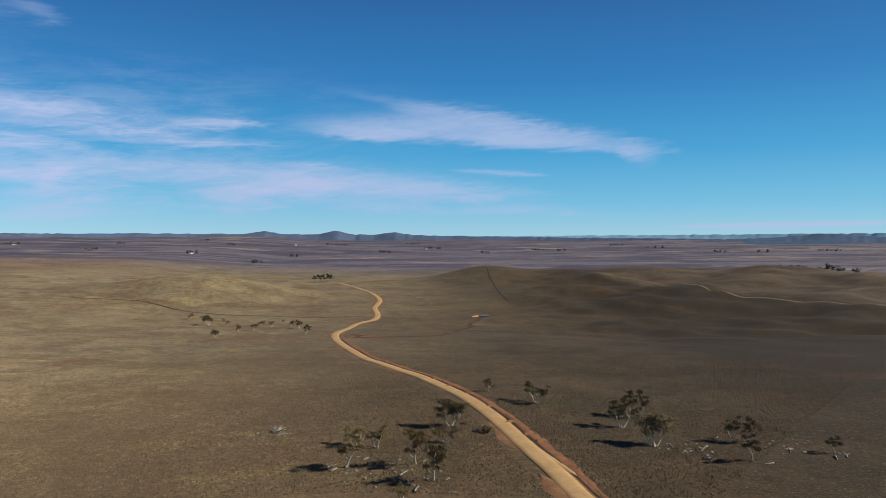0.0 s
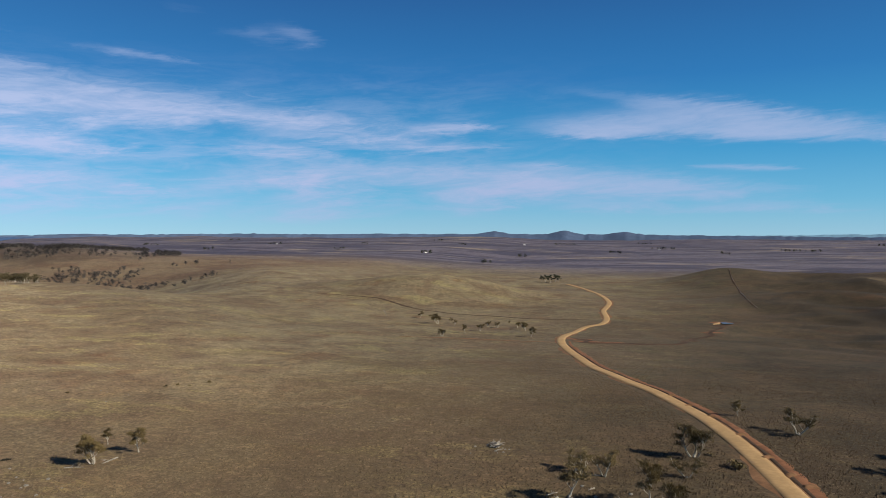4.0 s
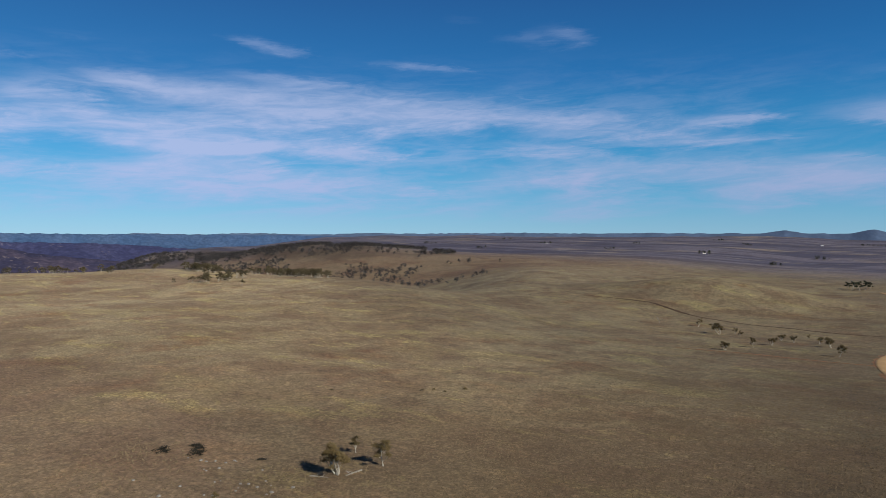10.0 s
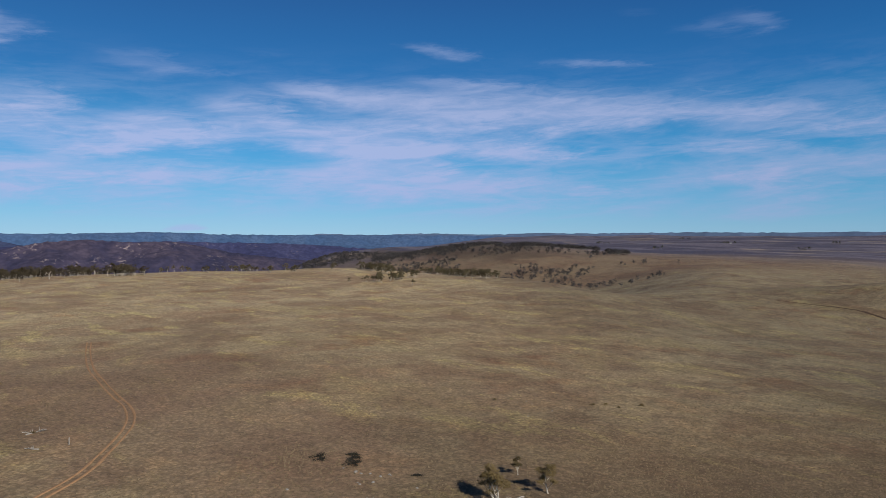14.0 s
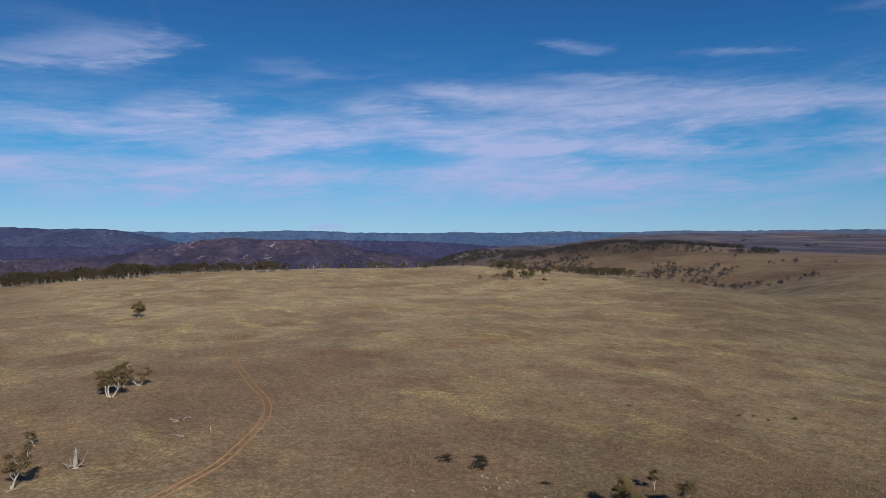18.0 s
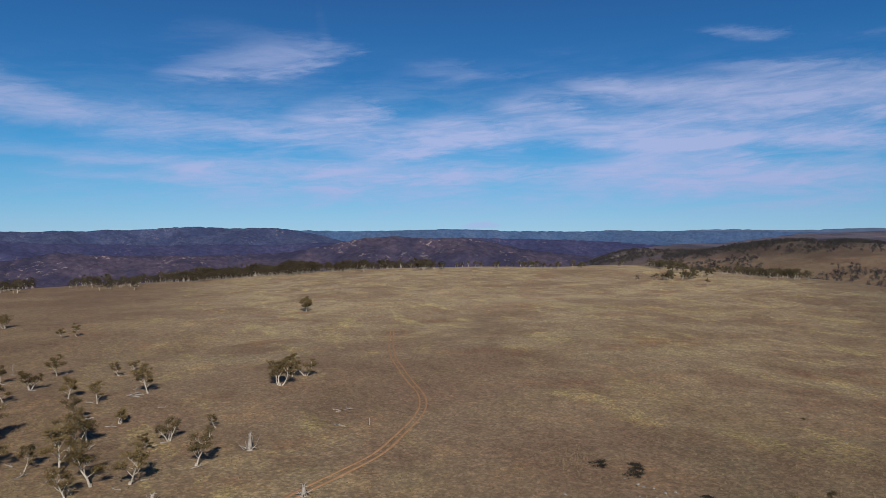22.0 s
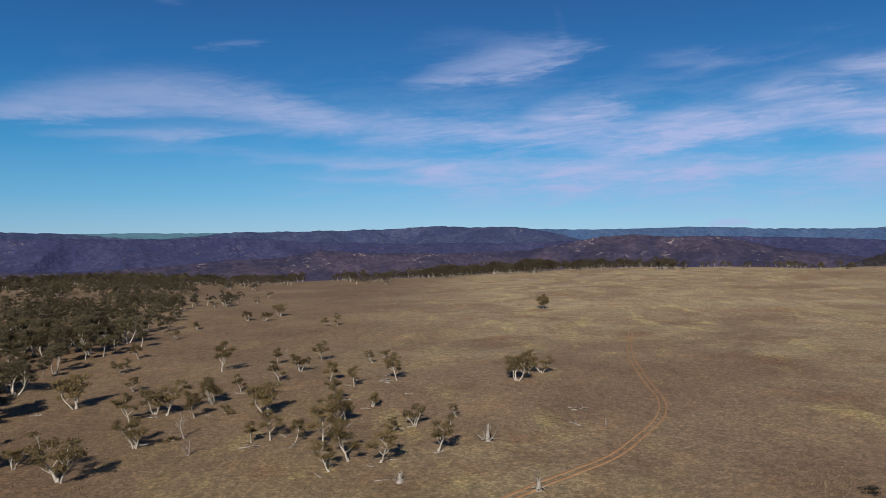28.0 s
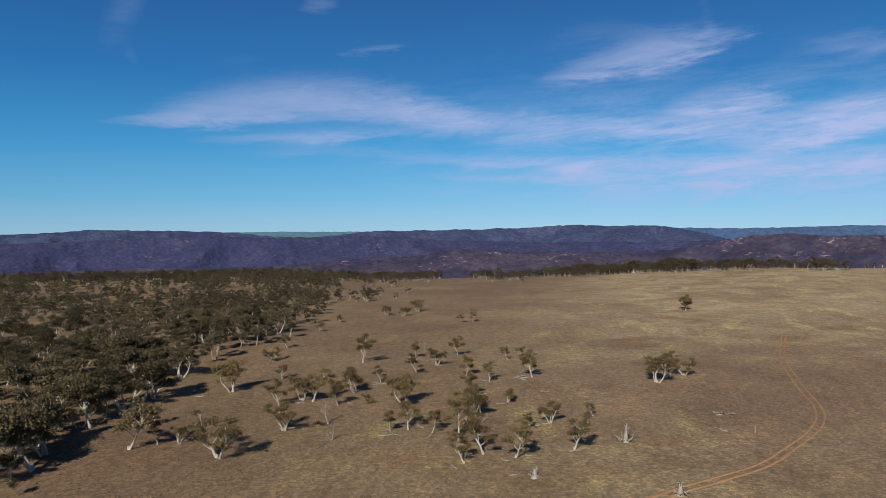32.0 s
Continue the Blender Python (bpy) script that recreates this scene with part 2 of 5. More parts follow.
def height(x, y):
    x, y = np.asarray(x, float), np.asarray(y, float)
    px, py = x + 25, y - 55
    d = np.hypot(px, py)
    az = np.degrees(np.arctan2(-px, py))
    z = 1.2 * vnoise(x / 90, y / 90, 1) + 0.5 * vnoise(x / 37, y / 37, 2)
    # the plateau, and its fall to the creek flats ahead
    z = z - 15 * step(170, 560, y) * step(-420, -60, x + 0.15 * y)
    z = z + hump(x, y, -930, 440, 6, 190, 150, 110)
    z = z + hump(x, y, -900, 110, 4, 200, 200, 90) - hump(x, y, -480, 80, 3, 120, 160, 0)
    # knoll and the hill across the creek
    z = z + hump(x, y, -245, 735, 25, 70, 48, 10)
    z = z + hump(x, y, 55, 985, 16, 45, 70, 0) + hump(x, y, 330, 960, 17, 230, 120, -6) + hump(x, y, 620, 720, 16, 330, 150, -30)
    z = z + hump(x, y, 190, 700, 7, 110, 60, -15)
    z = z + step(-60, 120, x) * step(380, 520, y) * ((3.0 + 2.5 * step(60, 160, x)) * vnoise(x / 70, y / 55, 6) + (1.2 + 1.2 * step(60, 160, x)) * vnoise(x / 27, y / 24, 7)) * (1 - step(1200, 1500, y))
    # rolling plain beyond, lifting towards the horizon
    out = step(800, 2200, d) * (vnoise(x / 420, y / 300, 3) * 7 + vnoise(x / 160, y / 130, 4) * 2.5)
    plain = out + 4 * step(900, 1500, d) + 38 * np.clip((d - 1200) / 3400, 0, 1.1)
    # the valley that drops away past the plateau's edge
    west = step(44, 60, az) * (1 - step(150, 165, np.abs(az)))
    edge = 890 + 40 * vnoise(az / 9, az * 0 + 3, 5)
    drop = step(edge, edge + 900, d) * west
    z = z + plain * (1 - west) - drop * (45 + 130 * step(58, 76, az)) + west * out * (1 - step(60, 76, az))
    z = z - 11 * step(420, 900, d) * step(74, 98, az) * west
    z = z + 8 * step(420, 830, d) * step(108, 119, az) * west
    # the brow of the pasture and the creek valley hidden behind it
    brow = np.interp(az, [28, 37, 48, 56, 63], [420, 520, 680, 800, 900])
    near = step(31, 44, az) * (1 - step(59, 67, az))
    z = z + near * (6 * np.exp(-(((d - brow) / 150) ** 2)) - 40 * step(brow + 20, brow + 380, d) * (1 - step(brow + 430, brow + 1000, d)))
    # grazed hill and the wooded ridge between plain and valley
    z = z + hump(x, y, -1010, 1000, 12, 330, 130, 145) + hump(x, y, -1350, 880, 26, 190, 150, 120)
    z = z + hump(x, y, -1436, 1159, 15, 190, 100, 12) + hump(x, y, -1950, 960, 8, 290, 190, 62)
    z = z + hump(x, y, -1720, 1560, 12, 330, 170, 140) + hump(x, y, -2050, 1300, 44, 330, 170, 130)
    return z
# ---- end of the land ----

# ---- materials ----
class Paint:
    """A node material with short-hand for its nodes."""

    def __init__(self, name, rough=0.9):
        self.m = bpy.data.materials.new(name)
        self.m.use_nodes = True
        self.t = self.m.node_tree
        self.b = self.t.nodes["Principled BSDF"]
        self.b.inputs["Roughness"].default_value = rough
        self.b.inputs["Specular IOR Level"].default_value = 0.15

    def put(self, v, socket):
        if isinstance(v, (int, float)):
            socket.default_value = v
        elif isinstance(v, tuple):
            socket.default_value = (*v, 1) if len(v) == 3 and len(socket.default_value) == 4 else v
        else:
            self.t.links.new(v, socket)

    def node(self, kind, **values):
        n = self.t.nodes.new(kind)
        for key, v in values.items():
            setattr(n, key, v)
        return n

    def place(self, sx=1.0, sy=1.0, sz=1.0, turn=0.0, obj=False):
        geo = self.node("ShaderNodeTexCoord").outputs["Object"] if obj else self.node("ShaderNodeNewGeometry").outputs["Position"]
        m = self.node("ShaderNodeMapping")
        self.put(geo, m.inputs["Vector"])
        m.inputs["Scale"].default_value = (sx, sy, sz)
        m.inputs["Rotation"].default_value = (0, 0, radians(turn))
        return m.outputs[0]

    def noise(self, vec, scale, detail=4.0, rough=0.55, warp=0.0):
        n = self.node("ShaderNodeTexNoise")
        self.put(vec, n.inputs["Vector"])
        for k, v in (("Scale", scale), ("Detail", detail), ("Roughness", rough), ("Distortion", warp)):
            n.inputs[k].default_value = v
        return n.outputs["Fac"]

    def cells(self, vec, scale, feature="F1", out="Distance"):
        n = self.node("ShaderNodeTexVoronoi", feature=feature)
        self.put(vec, n.inputs["Vector"])
        n.inputs["Scale"].default_value = scale
        return n.outputs[out]

    def ramp(self, v, a, b, lo=0.0, hi=1.0):
        n = self.node("ShaderNodeMapRange", interpolation_type="SMOOTHSTEP")
        self.put(v, n.inputs["Value"])
        for k, x in (("From Min", a), ("From Max", b), ("To Min", lo), ("To Max", hi)):
            n.inputs[k].default_value = x
        return n.outputs[0]

    def mix(self, f, a, b, blend="MIX"):
        n = self.node("ShaderNodeMix", data_type="RGBA", blend_type=blend)
        self.put(f, n.inputs[0]), self.put(a, n.inputs[6]), self.put(b, n.inputs[7])
        return n.outputs[2]

    def calc(self, op, a, b=0.0):
        n = self.node("ShaderNodeMath", operation=op)
        self.put(a, n.inputs[0]), self.put(b, n.inputs[1])
        return n.outputs[0]

    def bump(self, h, strength, depth):
        n = self.node("ShaderNodeBump")
        self.put(h, n.inputs["Height"])
        n.inputs["Strength"].default_value, n.inputs["Distance"].default_value = strength, depth
        self.put(n.outputs[0], self.b.inputs["Normal"])

    def done(self, colour):
        self.put(colour, self.b.inputs["Base Color"])
        return self.m


def ground_paint():
    p = Paint("dry_tussock_pasture", 0.95)
    at = p.place()
    sep = p.node("ShaderNodeSeparateXYZ")
    p.put(at, sep.inputs[0])
    sep_x = sep.outputs[0]
    broad, mid, fine, speck = p.noise(at, 0.008, 5, 0.6), p.noise(at, 0.035, 6, 0.62, 0.5), p.noise(at, 0.45, 5, 0.65), p.noise(at, 1.6, 3, 0.7)
    c = p.mix(p.ramp(broad, 0.38, 0.62), (0.275, 0.21, 0.13), (0.33, 0.262, 0.158))
    c = p.mix(p.ramp(mid, 0.42, 0.62, 0, 0.6), c, (0.215, 0.138, 0.088))
    straw = p.noise(p.place(0.7, 1.3, 1, 20), 0.02, 7, 0.66, 0.3)
    c = p.mix(p.ramp(straw, 0.50, 0.66, 0, 0.55), c, (0.321, 0.256, 0.128))
    drift = p.noise(p.place(1.2, 0.8, 1, 50), 0.013, 7, 0.7, 0.6)
    c = p.mix(p.ramp(drift, 0.5, 0.62, 0, 0.45), c, (0.18, 0.118, 0.077))
    c = p.mix(p.ramp(drift, 0.45, 0.34, 0, 0.35), c, (0.32, 0.26, 0.17))
    gold = p.noise(p.place(0.6, 1.5, 1, 35), 0.036, 8, 0.74, 0.2)
    c = p.mix(p.calc("MULTIPLY", p.ramp(gold, 0.545, 0.61, 0, 0.85), p.ramp(p.noise(at, 0.9, 4, 0.75), 0.38, 0.54)), c, (0.4, 0.33, 0.15))
    red = p.noise(at, 0.027, 5, 0.6)
    c = p.mix(p.ramp(red, 0.54, 0.70, 0, 0.65), c, (0.197, 0.099, 0.055))
    loam = p.noise(p.place(0.8, 1.2, 1, 70), 0.016, 7, 0.68, 0.5)
    c = p.mix(p.ramp(loam, 0.5, 0.6, 0, 0.55), c, (0.178, 0.116, 0.072))
    # paler dry grass on the high western pasture
    c = p.mix(p.calc("MULTIPLY", p.ramp(sep_x, -300, -560), p.ramp(p.noise(at, 0.006, 5, 0.6), 0.3, 0.55, 0.5, 1.0)), c, p.mix(1.0, c, (1.26, 1.3, 1.34), "MULTIPLY"))
    # darker heath over the creek and east of the road; haze-tinted mauve ground and pale stubble on the far plain
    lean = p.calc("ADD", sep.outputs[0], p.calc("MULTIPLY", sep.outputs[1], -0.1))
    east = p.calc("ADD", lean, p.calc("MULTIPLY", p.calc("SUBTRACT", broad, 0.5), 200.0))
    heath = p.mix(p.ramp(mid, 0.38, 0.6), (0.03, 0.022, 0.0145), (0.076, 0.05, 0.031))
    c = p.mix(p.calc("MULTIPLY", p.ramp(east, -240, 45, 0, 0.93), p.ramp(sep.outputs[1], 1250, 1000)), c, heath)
    # further darkening eastward: dimmer light put into the ground colour
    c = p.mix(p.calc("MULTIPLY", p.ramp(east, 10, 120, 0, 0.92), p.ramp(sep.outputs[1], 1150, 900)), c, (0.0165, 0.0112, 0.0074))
    c = p.mix(p.calc("MULTIPLY", p.ramp(p.noise(p.place(0.7, 1.4, 1, -10), 0.02, 7, 0.7, 0.4), 0.53, 0.66, 0, 0.6), p.ramp(east, -60, 60)), c, (0.095, 0.046, 0.026))
    # lighter grazed land behind the dark hill
    beyond = p.calc("ADD", p.calc("ADD", sep.outputs[1], p.calc("MULTIPLY", sep.outputs[0], 1.6)), p.calc("MULTIPLY", p.calc("SUBTRACT", mid, 0.5), 160.0))
    bands = p.noise(p.place(0.5, 1.4, 1, -25), 0.02, 6, 0.65, 0.3)
    grazed = p.mix(p.ramp(bands, 0.4, 0.6), (0.062, 0.042, 0.032), (0.115, 0.082, 0.056))
    grazed = p.mix(p.ramp(bands, 0.62, 0.68, 0, 0.7), grazed, (0.23, 0.178, 0.112))
    grazed = p.mix(p.ramp(p.noise(at, 0.022, 5, 0.7), 0.6, 0.68, 0, 0.7), grazed, (0.15, 0.055, 0.035))
    c = p.mix(p.calc("MULTIPLY", p.ramp(beyond, 1130, 1250), p.ramp(sep.outputs[0], 20, 140)), c, grazed)
    # stony red-brown rise above the creek flats
    rise = p.node("ShaderNodeMapping", vector_type="TEXTURE")
    p.put(at, rise.inputs["Vector"])
    rise.inputs["Location"].default_value, rise.inputs["Scale"].default_value = (-118, 150, 0), (88, 66, 1000)
    stony = p.node("ShaderNodeVectorMath", operation="LENGTH")
    p.put(rise.outputs[0], stony.inputs[0])
    c = p.mix(p.ramp(p.calc("ADD", stony.outputs["Value"], p.calc("MULTIPLY", p.noise(at, 0.03, 6, 0.65), 0.9)), 1.75, 0.9, 0, 0.45), c, (0.108, 0.076, 0.049))
    # smooth red-brown flats beside the wheel track, with straw left in tufts
    for cx, cy, rx, ry, much in ((-195, 116, 66, 42, 0.5), (-305, 122, 90, 46, 0.4), (-262, 52, 56, 34, 0.45), (-240, 190, 70, 40, 0.2)):
        flat = p.node("ShaderNodeMapping", vector_type="TEXTURE")
        p.put(at, flat.inputs["Vector"])
        flat.inputs["Location"].default_value, flat.inputs["Scale"].default_value = (cx, cy, 0), (rx, ry, 1000)
        bare = p.node("ShaderNodeVectorMath", operation="LENGTH")
        p.put(flat.outputs[0], bare.inputs[0])
        ragged = p.calc("ADD", bare.outputs["Value"], p.calc("MULTIPLY", p.noise(at, 0.05, 8, 0.72), 1.3))
        c = p.mix(p.ramp(ragged, 1.75, 1.35, 0, much), c, (0.225, 0.15, 0.102))
    # red-brown bare soil towards the wood in the south-west
    south = p.calc("ADD", sep.outputs[1], p.calc("MULTIPLY", p.calc("SUBTRACT", mid, 0.5), 120.0))
    c = p.mix(p.ramp(south, 70, -60, 0, 0.8), c, p.mix(p.ramp(broad, 0.4, 0.6), (0.165, 0.108, 0.068), (0.215, 0.148, 0.09)))
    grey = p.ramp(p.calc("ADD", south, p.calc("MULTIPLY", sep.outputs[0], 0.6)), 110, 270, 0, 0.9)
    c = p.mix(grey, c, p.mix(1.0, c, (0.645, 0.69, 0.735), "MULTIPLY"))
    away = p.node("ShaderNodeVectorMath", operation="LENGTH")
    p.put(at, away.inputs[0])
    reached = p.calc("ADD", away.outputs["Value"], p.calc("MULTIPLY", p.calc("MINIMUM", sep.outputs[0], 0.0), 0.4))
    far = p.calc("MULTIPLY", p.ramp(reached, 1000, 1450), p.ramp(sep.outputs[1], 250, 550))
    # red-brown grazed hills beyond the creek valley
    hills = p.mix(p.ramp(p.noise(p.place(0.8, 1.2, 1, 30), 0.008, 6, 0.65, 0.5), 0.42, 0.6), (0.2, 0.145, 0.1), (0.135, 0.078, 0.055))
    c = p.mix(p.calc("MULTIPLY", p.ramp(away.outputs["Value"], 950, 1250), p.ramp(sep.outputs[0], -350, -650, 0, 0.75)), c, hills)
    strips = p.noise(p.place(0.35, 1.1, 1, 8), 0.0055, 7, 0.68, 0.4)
    # aerial haze put into the plain's own colour as mauve and blue-grey
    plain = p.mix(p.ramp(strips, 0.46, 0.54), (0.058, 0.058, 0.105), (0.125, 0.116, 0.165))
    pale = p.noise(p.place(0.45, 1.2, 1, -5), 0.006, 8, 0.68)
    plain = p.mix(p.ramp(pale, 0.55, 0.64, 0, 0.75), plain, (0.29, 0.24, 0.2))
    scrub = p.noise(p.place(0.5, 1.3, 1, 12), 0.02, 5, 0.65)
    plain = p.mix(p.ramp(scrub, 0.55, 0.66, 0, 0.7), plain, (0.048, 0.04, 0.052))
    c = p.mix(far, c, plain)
    # leaf litter under the wooded ridge
    ridge = p.node("ShaderNodeMapping", vector_type="TEXTURE")
    p.put(at, ridge.inputs["Vector"])
    ridge.inputs["Location"].default_value, ridge.inputs["Rotation"].default_value, ridge.inputs["Scale"].default_value = (-1480, 1170, 0), (0, 0, radians(170)), (520, 130, 1000)
    reach = p.node("ShaderNodeVectorMath", operation="LENGTH")
    p.put(ridge.outputs[0], reach.inputs[0])
    c = p.mix(p.ramp(p.calc("ADD", reach.outputs["Value"], p.calc("MULTIPLY", p.noise(at, 0.006, 5, 0.6), 1.2)), 1.75, 1.35, 0, 0.7), c, (0.075, 0.055, 0.042))
    c = p.mix(p.ramp(fine, 0.38, 0.66), p.mix(1.0, c, (0.95, 0.945, 0.94), "MULTIPLY"), p.mix(1.0, c, (1.39, 1.36, 1.31), "MULTIPLY"))
    mott = p.noise(p.place(0.8, 1.0, 1, 30), 0.06, 5, 0.62, 0.4)
    c = p.mix(p.ramp(mott, 0.5, 0.36, 0, 0.4), c, p.mix(1.0, c, (0.72, 0.72, 0.73), "MULTIPLY"))
    c = p.mix(p.ramp(mott, 0.53, 0.68, 0, 0.55), c, p.mix(1.0, c, (1.28, 1.2, 1.08), "MULTIPLY"))
    rough_part = p.ramp(p.calc("ADD", south, p.calc("MULTIPLY", sep.outputs[0], 0.6)), -60, 170, 0.18, 1.0)
    tuft = p.noise(p.place(0.9, 1.1, 1, -20), 0.17, 5, 0.68, 0.3)
    c = p.mix(p.calc("MULTIPLY", p.ramp(tuft, 0.52, 0.38, 0, 0.45), rough_part), c, p.mix(1.0, c, (0.6, 0.58, 0.58), "MULTIPLY"))
    c = p.mix(p.calc("MULTIPLY", p.ramp(tuft, 0.54, 0.68, 0, 0.5), rough_part), c, p.mix(1.0, c, (1.4, 1.33, 1.2), "MULTIPLY"))
    tus = p.cells(at, 1.05)
    c = p.mix(p.ramp(tus, 0.25, 0.65, 0, 0.36), c, (0.051, 0.040, 0.026))
    c = p.mix(p.ramp(speck, 0.56, 0.72, 0, 0.4), c, (0.263, 0.219, 0.146))
    # small dark specks: the tussocks' shadows put into the ground colour
    tussock_shade = p.noise(at, 1.7, 4, 0.8)
    c = p.mix(p.ramp(tussock_shade, 0.5, 0.36, 0, 0.55), c, p.mix(1.0, c, (0.45, 0.45, 0.46), "MULTIPLY"))
    p.bump(p.calc("ADD", p.calc("MULTIPLY", tus, -0.8), fine), 0.4, 0.25)
    return p.done(c)


def plain_paint(name, base, spread=0.25, scale=0.5, rough=0.9, relief=0.02, obj=True):
    p = Paint(name, rough)
    at = p.place(obj=obj)
    n, k = p.noise(at, scale, 6, 0.65), p.noise(at, scale * 7, 4, 0.6)
    lo, hi = tuple(v * (1 - spread) for v in base), tuple(min(1, v * (1 + spread)) for v in base)
    c = p.mix(p.ramp(n, 0.3, 0.7), lo, hi)
    c = p.mix(p.ramp(k, 0.35, 0.65, 0, 0.5), c, tuple(v * 0.75 for v in base))
    p.bump(k, 0.6, relief)
    return p.done(c)


def forest_paint(name, base, light, rocks=0.0):
    """Tree-covered slopes too far off for single trees: crowns, stands of other trees, and bare rock where there is any."""
    p = Paint(name, 1.0)
    at = p.place()
    crowns, slopes, stands = p.cells(at, 0.055), p.noise(at, 0.006, 6, 0.62, 0.6), p.noise(at, 0.03, 5, 0.7)
    c = p.mix(p.ramp(slopes, 0.38, 0.62), base, light)
    c = p.mix(p.ramp(stands, 0.45, 0.62, 0, 0.5), c, tuple(v * 0.62 for v in base))
    c = p.mix(p.ramp(crowns, 0.3, 0.75, 0, 0.3), c, tuple(v * 0.5 for v in base))
    if rocks:
        outcrop = p.calc("MULTIPLY", p.ramp(p.noise(at, 0.008, 4, 0.6), 0.5, 0.62), p.ramp(p.noise(at, 0.045, 5, 0.8), 0.56, 0.62))
        c = p.mix(p.calc("MULTIPLY", outcrop, rocks), c, (0.3, 0.245, 0.25))
    p.bump(p.calc("MULTIPLY", crowns, -1.0), 0.5, 5.0)
    return p.done(c)


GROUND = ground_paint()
ROAD = plain_paint("graded_clay_gravel", (0.36, 0.235, 0.118), 0.14, 0.12, 0.9, 0.03, False)
VERGE = plain_paint("red_clay_verge", (0.17, 0.092, 0.05), 0.35, 0.2, 0.95, 0.08, False)
BARK = plain_paint("pale_gum_bark", (0.41, 0.375, 0.32), 0.35, 1.2, 0.7, 0.01)
DEADWOOD = plain_paint("bleached_dead_wood", (0.29, 0.265, 0.235), 0.35, 1.5, 0.85, 0.02)
# gum bark again, with shade put into its colour
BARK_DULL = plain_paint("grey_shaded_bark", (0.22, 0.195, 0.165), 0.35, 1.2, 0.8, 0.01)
SOIL = plain_paint("dark_eroded_soil", (0.06, 0.038, 0.025), 0.35, 0.3, 0.95, 0.08, False)
RED_EARTH = plain_paint("raw_red_earth", (0.19, 0.088, 0.048), 0.35, 0.4, 0.95, 0.06, False)
CREEK_EARTH = plain_paint("dull_creek_earth", (0.085, 0.05, 0.032), 0.35, 0.15, 0.95, 0.06, False)
RUT = plain_paint("orange_rut_earth", (0.31, 0.185, 0.1), 0.2, 0.3, 0.95, 0.03, False)
# far ranges and horizon hills: aerial haze is put into their base colours
FAR_FOREST = forest_paint("hazed_blue_forest", (0.05, 0.095, 0.2), (0.064, 0.108, 0.21))
FOREST_SLATE = forest_paint("hazed_slate_forest", (0.038, 0.052, 0.122), (0.06, 0.077, 0.15), 0.35)
MID_FOREST = forest_paint("hazed_purple_forest", (0.037, 0.042, 0.108), (0.05, 0.054, 0.124), 0.25)
NEAR_FOREST = forest_paint("hazed_dark_forest", (0.034, 0.034, 0.072), (0.07, 0.058, 0.092), 0.85)
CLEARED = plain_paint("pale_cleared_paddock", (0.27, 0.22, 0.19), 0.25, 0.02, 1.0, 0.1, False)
TEAL_RIDGE = plain_paint("hazed_teal_ridge", (0.075, 0.16, 0.22), 0.15, 0.01, 1.0, 1.0, False)
PALE_RANGE = plain_paint("hazed_pale_ridge", (0.2, 0.36, 0.5), 0.1, 0.01, 1.0, 1.0, False)
PLAIN_RANGE = plain_paint("hazed_blue_hills", (0.075, 0.11, 0.19), 0.2, 0.008, 1.0, 1.0, False)
HILL_BLUE = plain_paint("hazed_blue_wooded_hill", (0.045, 0.085, 0.16), 0.2, 0.008, 1.0, 1.0, False)
STRIP = plain_paint("pale_dry_grass", (0.15, 0.115, 0.07), 0.3, 0.2, 0.95, 0.03, False)
WATER = plain_paint("still_water", (0.05, 0.06, 0.07), 0.1, 0.1, 0.3, 0.004, False)
WATER.node_tree.nodes["Principled BSDF"].inputs["Specular IOR Level"].default_value = 0.5


def leaf_paint(name, a, b):
    p = Paint(name, 0.6)
    rnd = p.node("ShaderNodeNewGeometry").outputs["Random Per Island"]
    tree = p.node("ShaderNodeObjectInfo").outputs["Random"]
    c = p.mix(rnd, a, b)
    c = p.mix(p.ramp(tree, 0, 1, 0, 0.5), c, tuple(v * 1.25 for v in b))
    p.b.inputs["Specular IOR Level"].default_value = 0.3
    return p.done(c)


LEAF = leaf_paint("olive_gum_leaves", (0.038, 0.031, 0.014), (0.142, 0.102, 0.042))
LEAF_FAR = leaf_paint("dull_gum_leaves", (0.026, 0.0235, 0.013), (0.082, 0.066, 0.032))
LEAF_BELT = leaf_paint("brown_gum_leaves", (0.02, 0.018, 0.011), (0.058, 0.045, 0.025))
# far crowns: bluish-grey haze put into the leaf colour
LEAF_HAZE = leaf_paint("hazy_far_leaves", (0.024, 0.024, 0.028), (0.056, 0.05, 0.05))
LEAF_BLACK = leaf_paint("charred_shrub_leaves", (0.010, 0.009, 0.007), (0.026, 0.023, 0.016))
LEAF_DARK = leaf_paint("dark_pine_needles", (0.015, 0.020, 0.012), (0.035, 0.04, 0.02))


